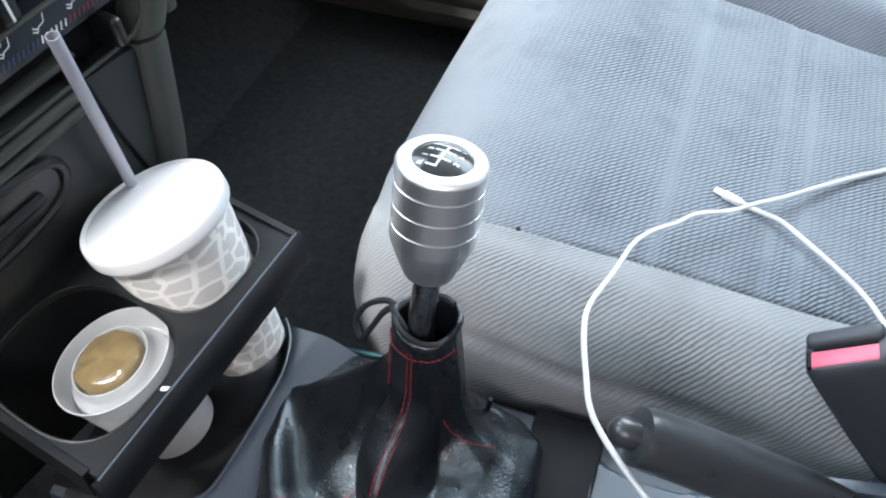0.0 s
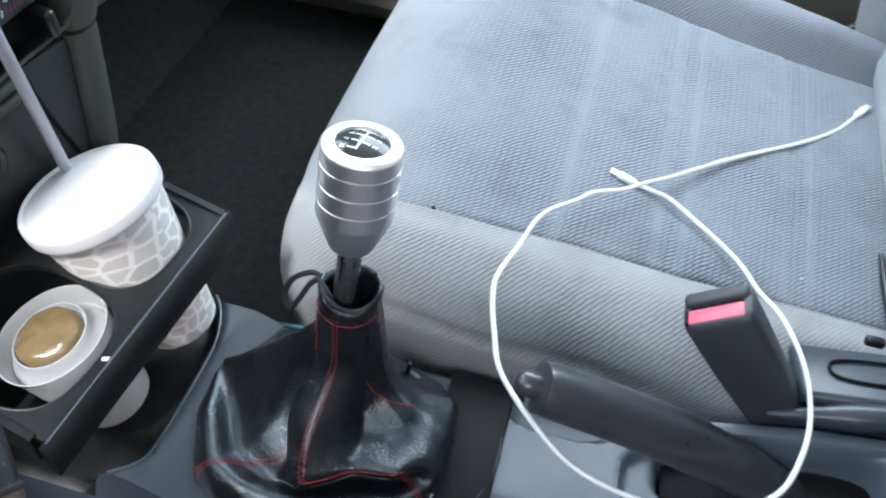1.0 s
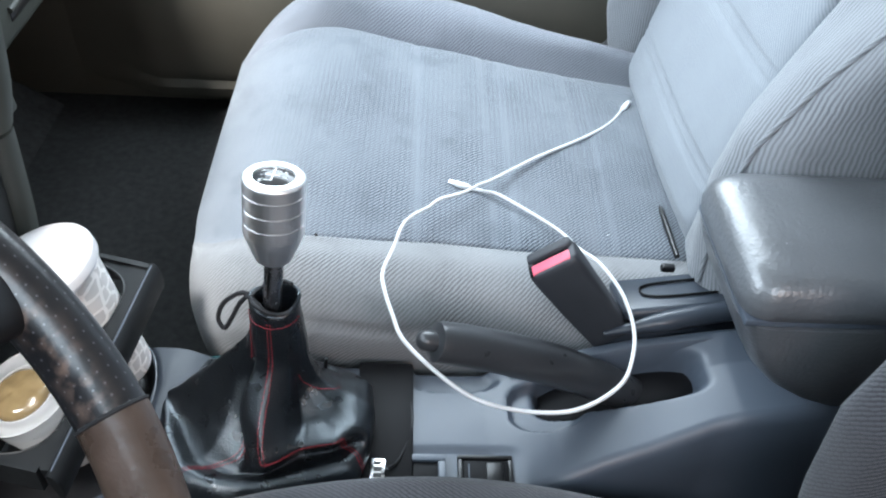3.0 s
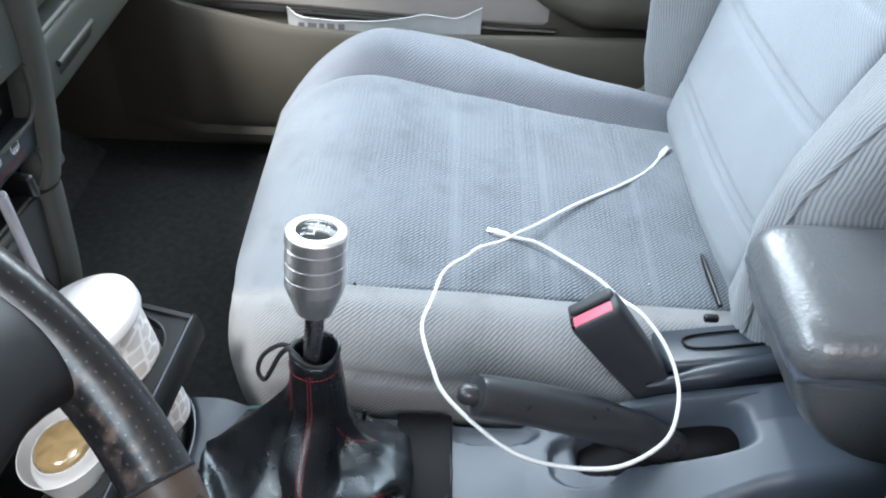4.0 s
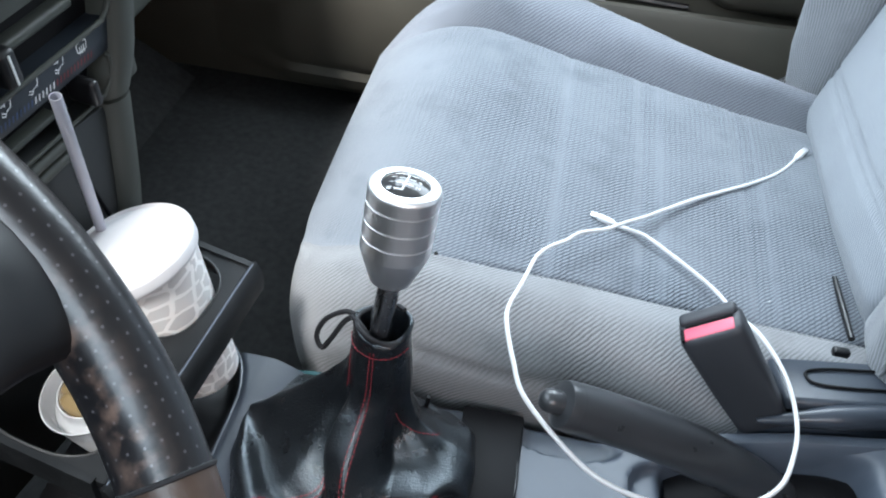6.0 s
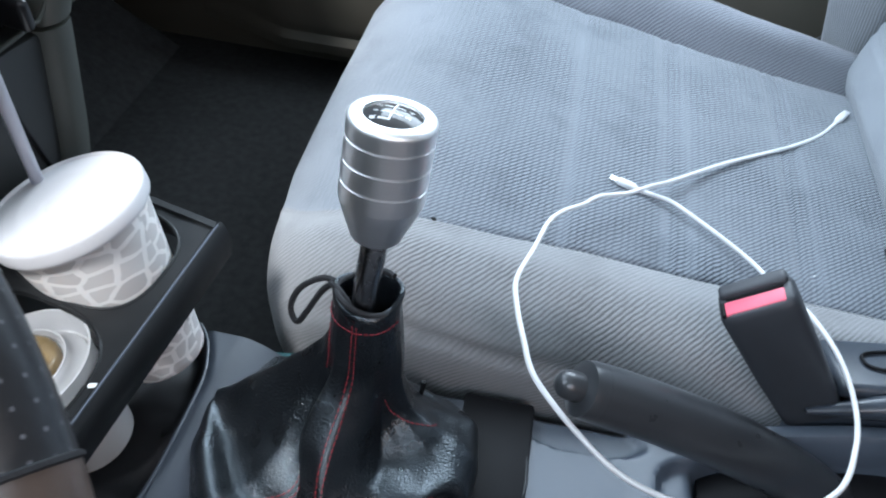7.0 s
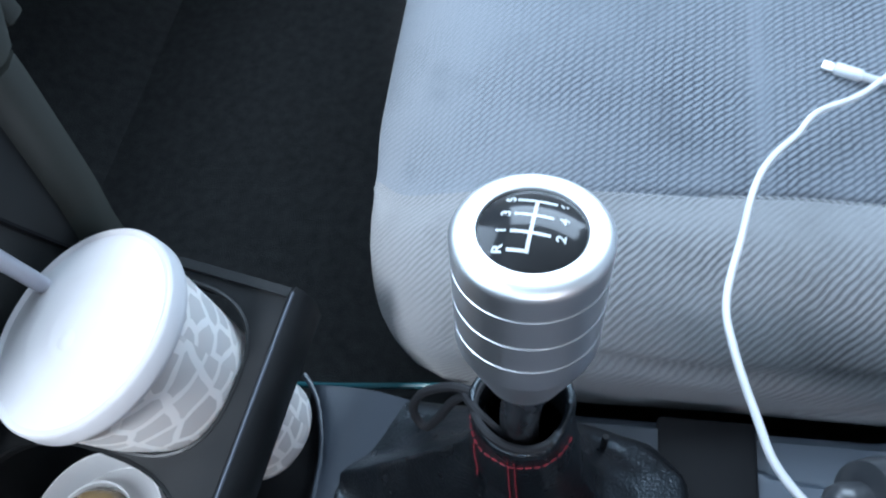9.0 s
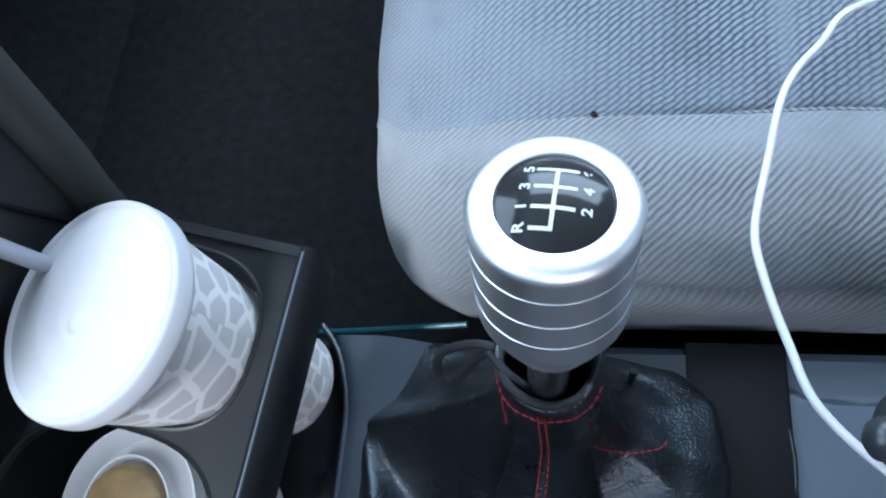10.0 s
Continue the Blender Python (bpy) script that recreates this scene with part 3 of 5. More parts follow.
# face of the stack, top to bottom: radio, slider recess, heater panel, lower slider recess, ribs, plain panel with the ashtray
FX = (L + Vector((0, 0, 0.10))).normalized()


def face(s, n, z):
    """A place on the stack's face, whose rows climb a little towards the passenger."""
    return stack(s, n, z + 0.10 * (s + 0.03))


def face_box(s0, s1, n0, n1, z0, z1, bevel=0.002, seg=2):
    return rbox(s1 - s0, n1 - n0, z1 - z0, bevel, basis(face((s0 + s1) / 2, (n0 + n1) / 2, (z0 + z1) / 2), FX, -N, N.cross(FX)), seg)


radio = part("radio", face_box(-0.21, 0.036, -0.03, 0.000, 0.551, 0.66, 0.004), DASH, dash, "grey-green radio surround with chrome keys")
for k, (a, b) in enumerate(((-0.0464, 0.5690), (-0.0740, 0.5690))):
    ringed = [face(a + 0.0052 * math.cos(t), 0.0012, b + 0.0052 * math.sin(t)) for t in np.linspace(0, 2 * math.pi, 25)[:-1]]
    part("round_key", tube(ringed, 0.0011, 8, closed=True), CHROME, radio, "small round key with a bright ring")
    part("key_cap", face_box(a - 0.0030, a + 0.0030, -0.001, 0.0022, b - 0.0030, b + 0.0030, 0.0012, 3), BLACK, radio)
for a in (-0.034, -0.018, -0.002):
    part("radio_key", face_box(a, a + 0.013, -0.001, 0.0024, 0.5640, 0.5715, 0.0016, 3), CHROME if a < -0.03 else CONSOLE, radio, "slim pale key")
part("radio_slot", face_box(-0.19, 0.020, -0.012, 0.0015, 0.592, 0.640, 0.003), SOCKET, radio)
part("slider_recess", face_box(-0.21, 0.036, -0.036, -0.016, 0.505, 0.555, 0.002), SOCKET, dash, "deep dark slot behind the air slider")
part("recess_cheek", face_box(0.0345, 0.046, -0.036, -0.001, 0.452, 0.60, 0.003), DASH, dash)
part("recess_lip", tube(curve_through([face(a, 0.0008, b) for a, b in ((-0.20, 0.5105), (-0.10, 0.5105), (0.010, 0.5105), (0.024, 0.5125), (0.0315, 0.520), (0.0340, 0.532), (0.0345, 0.552))], 40), 0.0019, 8), DASH, dash, "raised rounded lip of the slot")
heater = part("heater_panel", face_box(-0.21, 0.034, -0.03, -0.001, 0.4858, 0.5095, 0.002), DASH_PANEL, dash, "dark blue-black heater control panel with pale symbols")
part("air_slider_track", face_box(-0.14, 0.008, -0.018, -0.006, 0.5270, 0.5350, 0.003, 3), DASH, heater, "raised grey slider track")
part("slider_knob", face_box(-0.0710, -0.0570, -0.014, 0.006, 0.5135, 0.5400, 0.004, 3), BLACK, heater)
part("slider_mark", face_box(-0.0650, -0.0632, 0.0055, 0.0066, 0.5160, 0.5370, 0.0003, 1), WHITE_INK, heater)
part("lower_recess", face_box(-0.21, 0.034, -0.036, -0.016, 0.455, 0.488, 0.002), SOCKET, dash, "lower slider slot")
part("lower_recess_lip", tube(curve_through([face(a, 0.0006, b) for a, b in ((-0.20, 0.4588), (-0.10, 0.4588), (0.000, 0.4590), (0.012, 0.4610), (0.0200, 0.4680), (0.0225, 0.478), (0.0215, 0.4858))], 40), 0.0015, 8), DASH, dash)
part("recess_corner", face_box(0.0235, 0.036, -0.03, -0.001, 0.455, 0.4858, 0.002), DASH, dash)
part("slot_rail", face_box(-0.20, -0.028, -0.018, -0.006, 0.4655, 0.4705, 0.0015), DASH, dash)
part("temperature_knob", face_box(-0.0085, 0.0005, -0.016, 0.010, 0.4612, 0.4828, 0.0042, 4), BLACK, dash, "black rounded slider knob")
for z in (0.4505, 0.4400):
    part("rib", tube([face(a, 0.0, z) for a in (-0.20, -0.10, -0.034)], 0.0040, 10), DASH, dash)
part("stack_panel", stack_box(-0.22, 0.020, -0.03, -0.001, 0.20, 0.4545, 0.004), DASH_LOWER, dash)
part("panel_seam", tube(curve_through([stack(a, -0.0004, b) for a, b in ((-0.033, 0.4535), (-0.031, 0.447), (-0.024, 0.415), (-0.014, 0.382), (-0.002, 0.345))], 24), 0.0016, 6), SOCKET, dash, "dark seam beside the ashtray")
ring = []
for k in range(48):
    a = 2 * math.pi * k / 48
    ring.append(face(-0.135 + 0.066 * math.copysign(abs(math.cos(a)) ** 0.75, math.cos(a)), 0.001, 0.414 + 0.021 * math.copysign(abs(math.sin(a)) ** 0.75, math.sin(a))))
ASH = face(-0.135, 0.0, 0.414)
part("ashtray_ring", tube(ring, 0.004, 8, closed=True), BLACK, dash, "raised oval rim of the ashtray")
rows = [[ASH + (p - ASH) * f + N * h for p in ring] for f, h in ((0.93, 0.001), (0.7, 0.003), (0.3, 0.004), (0.02, 0.004))]
part("ashtray_face", surf(rows, close=True, cap_last=True), BLACK, dash)
part("ashtray_grip", tube([face(a, 0.006, 0.414) for a in (-0.19, -0.14, -0.09)], 0.004, 8), BLACK, dash)


def ink_mark(strokes, material, parent, name, width=0.0007, n=-0.0006):
    """Small printed strokes on the heater panel."""
    bm = bmesh.new()
    for (s0, z0), (s1, z1) in strokes:
        d = Vector((s1 - s0, z1 - z0))
        q = Vector((-d.y, d.x)).normalized() * width / 2
        vs = [bm.verts.new(face(a, n, b)) for a, b in ((s0 + q.x, z0 + q.y), (s1 + q.x, z1 + q.y), (s1 - q.x, z1 - q.y), (s0 - q.x, z0 - q.y))]
        bm.faces.new(vs)
    return part(name, bm, material, parent, smooth=False)


def symbol(s, z, kind):
    """Air-flow symbols: a seated outline with arrows, and a window with waves."""
    if kind == "window":
        st = [((-.004, -.003), (-.005, .003)), ((-.005, .003), (0, .0045)), ((0, .0045), (.005, .003)), ((.005, .003), (.004, -.003)), ((.004, -.003), (-.004, -.003)),
              ((-.002, -.0045), (-.002, .001)), ((0, -.0045), (0, .001)), ((.002, -.0045), (.002, .001))]
    else:
        st = [((.004, .005), (.003, -.001)), ((.003, -.001), (-.001, -.002)), ((-.001, -.002), (-.003, -.005))]
        if kind in ("face", "both"):
            st += [((-.005, .003), (-.001, .003)), ((-.002, .0045), (-.001, .003)), ((-.002, .0015), (-.001, .003))]
        if kind in ("feet", "both"):
            st += [((-.005, -.001), (-.002, -.003)), ((-.0055, -.003), (-.003, -.0045))]
    ink_mark([((s + a, z + b), (s + c, z + d)) for (a, b), (c, d) in st], WHITE_INK, heater, "air_symbol")


for s, k in ((0.0005, "window"), (-0.0215, "both"), (-0.0465, "feet"), (-0.0710, "both"), (-0.0960, "face")):
    symbol(s, 0.5030, k)
for k in range(34):
    s = 0.008 - 0.0035 * k
    ink_mark([((s - 0.0006, 0.4910), (s + 0.0006, 0.4955))], RED_INK if k < 11 else (WHITE_INK if k < 17 else BLUE_INK), heater, "scale_bar", 0.0012)

# ---- console ----
def pocket_edge(s):
    """How far the rounded storage pocket reaches out from the stack."""
    return lin(s, [-0.190, -0.176, -0.163, -0.150, -0.136, -0.10, -0.045, -0.020, -0.008, 0.0, 0.006], [-0.02, 0.10, 0.121, 0.132, 0.136, 0.132, 0.122, 0.111, 0.102, 0.092, -0.02])


def front_height(x, y):
    p = Vector((x, y, 0)) - O
    n, s = p.dot(N), p.dot(L)
    near = max(0.0, min(1.0, (0.185 - n) / 0.06))
    z = 0.226 + 0.024 * near * near * (3 - 2 * near)
    inside = 1 / (1 + math.exp(max(-40.0, min(40.0, (n - pocket_edge(s) + 0.004) / 0.0022))))
    return z - 0.030 * inside + 0.0006 * wobble(x, y, 0, 20)


console = thing("centre_console", (-0.05, 0.31, 0.02), "dark blue-grey moulded plastic centre console between the seats", "console")
rows = []
YF = [0.205, 0.206, 0.210] + list(np.linspace(0.216, 0.376, 60)) + [0.382, 0.386, 0.388]
for x in np.linspace(-0.362, -0.030, 96):
    r = []
    for j, y in enumerate(YF):
        edge = {0: 0.02, 1: 0.195, 2: 0.218}.get(j, {len(YF) - 3: 0.219, len(YF) - 2: 0.20, len(YF) - 1: 0.02}.get(j))
        r.append(Vector((x, y, edge if edge is not None else front_height(x, y))))
    rows.append(r)


def front_piece(keep_pocket):
    bm = surf(rows)
    def in_pocket(f):
        p = f.calc_center_median() - O
        return p.dot(N) < pocket_edge(p.dot(L)) - 0.001 and p.z > 0.1
    bmesh.ops.delete(bm, geom=[f for f in bm.faces if in_pocket(f) != keep_pocket], context="FACES")
    return bm


# Front half drawn in the darker copy, its shade painted in.
part("front_body", front_piece(False), CONSOLE_SHADED, console)
part("storage_pocket", front_piece(True), BLACK, console, "glossy black storage pocket under the cup holder")
part("pocket_edge", tube(curve_through([stack(s, pocket_edge(s), front_height(stack(s, pocket_edge(s), 0).x, stack(s, pocket_edge(s), 0).y) + 0.0006) for s in (-0.163, -0.150, -0.136, -0.10, -0.045, -0.020, -0.008, 0.0)], 40), 0.0016, 8), CONSOLE_SHADED, console)
part("gaiter_frame", box(-0.062, -0.009, 0.250, 0.384, 0.219, 0.2275, 0.003), SOCKET, console, "black frame strip beside the gaiter")


def rear_edge(x):
    return lin(x, [-0.03, 0.05, 0.08, 0.16, 0.26, 0.40], [0.222, 0.228, 0.238, 0.262, 0.284, 0.29])


def rear_height(x, y):
    z = lin(x, [-0.03, 0.06, 0.12, 0.20, 0.28, 0.40], [0.222, 0.222, 0.230, 0.252, 0.280, 0.30])
    if y > 0.350:
        z += 0.012 * min(1.0, (y - 0.350) / 0.03) * lin(x, [0.10, 0.18, 0.3], [0, 1, 1])
    def sig(v, w):
        return 1 / (1 + math.exp(max(-40, min(40, -v / w))))
    def rounded(x0, x1, y0, y1, p=4):
        a, b = (x - (x0 + x1) / 2) / ((x1 - x0) / 2), (y - (y0 + y1) / 2) / ((y1 - y0) / 2)
        return sig(1 - (abs(a) ** p + abs(b) ** p) ** (1 / p), 0.03)
    z -= 0.034 * rounded(0.112, 0.256, 0.324, 0.371)
    z -= 0.010 * rounded(0.082, 0.150, 0.308, 0.362, 2.5)
    z -= 0.003 * rounded(-0.028, 0.086, 0.236, 0.290, 6)
    z -= 0.007 * rounded(-0.018, 0.072, 0.354, 0.384, 2.0)
    return z + 0.0006 * wobble(x, y, 3, 16)


rows = []
for x in np.linspace(-0.030, 0.40, 130):
    e = rear_edge(x)
    r = [Vector((x, e + 0.004, 0.02)), Vector((x, e - 0.004, rear_height(x, e) - 0.055)), Vector((x, e - 0.001, rear_height(x, e) - 0.012)), Vector((x, e + 0.004, rear_height(x, e) - 0.003))]
    for y in np.linspace(e + 0.010, 0.378, 56):
        r.append(Vector((x, y, rear_height(x, y))))
    r += [Vector((x, 0.384, rear_height(x, 0.378) - 0.006)), Vector((x, 0.387, 0.02))]
    rows.append(r)
part("rear_body", surf(rows), CONSOLE, console, "rising rear half with the handbrake slot")
part("joint_gap", tube([(-0.030, y, 0.2245) for y in (0.23, 0.31, 0.378)], 0.0010, 6), SOCKET, console)
rows = []
for x in np.linspace(0.114, 0.255, 12):
    z = lin(x, [0.06, 0.12, 0.20, 0.28], [0.222, 0.230, 0.252, 0.280]) - 0.010 - 0.012 * abs((x - 0.185) / 0.07) ** 3
    rows.append([Vector((x, y, z - d)) for y, d in ((0.325, 0.030), (0.327, 0.006), (0.334, 0.001), (0.348, -0.001), (0.362, 0.001), (0.368, 0.006), (0.370, 0.030))])
part("handbrake_seal", surf(rows), SOCKET, console, "black sleeve in the handbrake slot")
for y0, rise, name in ((0.3700, 0.0, "side_rail"), (0.3555, -0.010, "inner_rail")):
    rows = []
    for x in np.linspace(0.085 if rise == 0.0 else 0.262, 0.40, 28):
        z = lin(x, [0.08, 0.14, 0.20, 0.30, 0.40], [0.232, 0.252, 0.273, 0.294, 0.308]) + rise
        rows.append([Vector((x, y0 + a, z + b)) for a, b in ((0.0, -0.030), (0.001, -0.006), (0.004, -0.001), (0.009, 0.0005), (0.013, -0.001), (0.0155, -0.006), (0.0165, -0.030))])
    part(name, surf(rows), CONSOLE, console, "rounded rail along the seat side")


def ring_frame(x0, x1, y0, y1, w, z0, z1):
    """A square frame of four bars round an opening."""
    bm = bmesh.new()
    for a in ((x0, x1, y1 - w, y1), (x0, x1, y0, y0 + w), (x0, x0 + w, y0 + w, y1 - w), (x1 - w, x1, y0 + w, y1 - w)):
        join_into(bm, box(*a, z0, z1, 0.0012))
    return bm


frame_a = part("switch_frame", ring_frame(-0.028, 0.020, 0.236, 0.2815, 0.0068, 0.214, 0.2262), CONSOLE, console, "raised grey frame round a dark socket")
part("socket", box(-0.0215, 0.0135, 0.2425, 0.275, 0.212, 0.2232, 0.001), SOCKET, frame_a, "dark empty socket")
part("socket_tab", box(-0.002, 0.009, 0.250, 0.256, 0.219, 0.2246, 0.001), BLACK, frame_a)
frame_b = part("switch_frame", ring_frame(0.031, 0.080, 0.236, 0.2820, 0.0042, 0.214, 0.2252), BLACK, console, "black frame round a rocker switch")
rocker = part("rocker_switch", box(0.0352, 0.0758, 0.2402, 0.2778, 0.212, 0.2236, 0.002), SOCKET, frame_b, "black rocker switch")
part("rocker_step", box(0.056, 0.0715, 0.244, 0.2745, 0.220, 0.2252, 0.0015), BLACK, rocker)
part("switch_mark", box(0.0400, 0.0415, 0.250, 0.2735, 0.2215, 0.2241, 0.0003, 1), CONSOLE, rocker, "pale bar on the rocker")
badge = part("chrome_badge", box(-0.047, -0.033, 0.252, 0.274, 0.222, 0.2295, 0.0015), CHROME, console, "small chrome plate with dark marks")
for k in range(3):
    part("badge_mark", box(-0.0435, -0.0365, 0.2545 + 0.0062 * k, 0.2585 + 0.0062 * k, 0.2290, 0.2299, 0.0003, 1), BLACK, badge)
# Thin teal line placed along the console's lower side.
part("teal_edge", tube(curve_through([(-0.285, 0.392, 0.205), (-0.25, 0.3925, 0.209), (-0.21, 0.394, 0.214), (-0.185, 0.395, 0.217)], 16), 0.0020, 8), TEAL, console, "thin teal strip low on the side")
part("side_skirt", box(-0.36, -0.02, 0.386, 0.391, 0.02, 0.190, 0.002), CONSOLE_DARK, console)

# seat-side plate with the long loop slot
plate = thing("seat_belt_guide_plate", (0.24, 0.42, 0.25), "blue-grey plastic guide plate with a long rounded slot", "trim plate")
part("plate_body", rbox(0.150, 0.060, 0.012, 0.005, Matrix.Translation((0.262, 0.428, 0.292)) @ pose(0, 0, 0, -14, -6, 4)), CONSOLE_SHADED, plate)
part("plate_ridge", tube(curve_through([(0.17, 0.384, 0.278), (0.22, 0.389, 0.290), (0.28, 0.396, 0.300), (0.36, 0.402, 0.31)], 16), [0.002 + 0.008 * min(1.0, k / 6) for k in range(17)], 10), CONSOLE_SHADED, plate)
loop = []
for k in range(40):
    a = 2 * math.pi * k / 40
    loop.append(Matrix.Translation((0.262, 0.430, 0.2995)) @ pose(0, 0, 0, -14, -6, 4) @ Vector((0.052 * math.copysign(abs(math.cos(a)) ** 0.6, math.cos(a)), 0.013 * math.copysign(abs(math.sin(a)) ** 0.6, math.sin(a)), 0)))
part("slot_edge", tube(loop, 0.0013, 6, closed=True), SOCKET, plate)
part("plate_leg", box(0.172, 0.36, 0.3895, 0.425, 0.02, 0.276, 0.004), CONSOLE_SHADED, plate)

# ---- centre armrest ----
AX0, AY0, AY1 = 0.222, 0.262, 0.410


def arm_section(z0, z1, inset, x0, drop=0.0):
    rows = []
    prof = [(0.0, 0.006), (0.004, 0.0015), (0.012, 0.0), (z1 - z0 - 0.022, 0.0), (z1 - z0 - 0.010, 0.003), (z1 - z0 - 0.003, 0.009), (z1 - z0, 0.018)]
    for h, ins in prof:
        i = ins + inset
        r = 0.022
        loop = []
        x1, y0, y1 = 0.62, AY0 + i, AY1 - i
        for cx, cy, a0 in ((x0 + i + r, y0 + r, 180), (x1, y0 + r, 270), (x1, y1 - r, 0), (x0 + i + r, y1 - r, 90)):
            for k in range(7):
                a = radians(a0 + 90 * k / 6)
                loop.append(Vector((cx + r * math.cos(a), cy + r * math.sin(a), z0 + h + 0.004 * math.sin((cy - y0) / (y1 - y0) * 3.14))))
        rows.append(loop)
    return surf(rows, close=True, cap_first=True, cap_last=True)


rows = []
for z, x0, i in ((0.420, 0.002, 0.0), (0.405, 0.007, 0.0), (0.385, 0.017, 0.001), (0.362, 0.032, 0.003), (0.342, 0.050, 0.006), (0.324, 0.073, 0.011), (0.308, 0.098, 0.018), (0.297, 0.122, 0.028), (0.25, 0.14, 0.034)):
    loop = []
    r = 0.024
    xa, y0, y1 = AX0 + x0 + 0.002, AY0 + i + 0.002, AY1 - i - 0.002
    for cx, cy, a0 in ((xa + r, y0 + r, 180), (0.61, y0 + r, 270), (0.61, y1 - r, 0), (xa + r, y1 - r, 90)):
        for k in range(7):
            a = radians(a0 + 90 * k / 6)
            loop.append(Vector((cx + r * math.cos(a), cy + r * math.sin(a), z)))
    rows.append(loop)
armrest = part("armrest", surf(rows, close=True, cap_first=True, cap_last=True), VINYL, console, "dark grey vinyl armrest box")
part("lid", arm_section(0.424, 0.462, 0.0, AX0), VINYL, armrest, "grained vinyl lid with rounded edges")
part("lid_seam", box(AX0 + 0.0055, 0.60, AY0 + 0.0055, AY1 - 0.0055, 0.419, 0.426, 0.002), CONSOLE, armrest, "thin pale seam under the lid")

# ---- passenger seat ----
def seat_top(x, y):
    return 0.295 - 0.10 * (x - 0.03) + 0.04 * (y - 0.6)


XNC, YNC = [-0.249, -0.235, -0.215, -0.18, -0.135, -0.10, -0.036, 0.008, 0.10, 0.20, 0.34], [0.522, 0.502, 0.486, 0.480, 0.481, 0.484, 0.489, 0.4930, 0.494, 0.502, 0.510]
XFC, YFC = [-0.245, -0.20, -0.16, -0.107, -0.008, 0.08, 0.16, 0.34], [0.856, 0.880, 0.900, 0.903, 0.883, 0.870, 0.858, 0.846]
XNO, YNO = [-0.249, -0.247, -0.242, -0.235, -0.227, -0.216, -0.19, -0.10, 0.10, 0.20, 0.34], [0.515, 0.492, 0.465, 0.444, 0.428, 0.414, 0.402, 0.395, 0.397, 0.408, 0.415]
XFO, YFO = [-0.245, -0.235, -0.21, -0.16, -0.08, 0.0, 0.09, 0.17, 0.34], [0.885, 0.915, 0.950, 0.985, 1.003, 1.004, 0.964, 0.926, 0.88]
EMBOSS = (-0.010, 0.079, 0.091, 0.190, 0.202)
SEAT_ROWS = [(0.075, 0.0), (0.046, 0.16), (0.024, 0.32), (0.010, 0.45), (0.003, 0.53)]
SEAT_ROWS += [(0.17 * f, 1 - 0.42 * (1 - f) ** 3) for f in [(k / 30) ** 1.3 for k in range(30)]]
SEAT_ROWS += [(0.17 + d, 1.0) for d in np.linspace(0.0, 0.41, 94)]


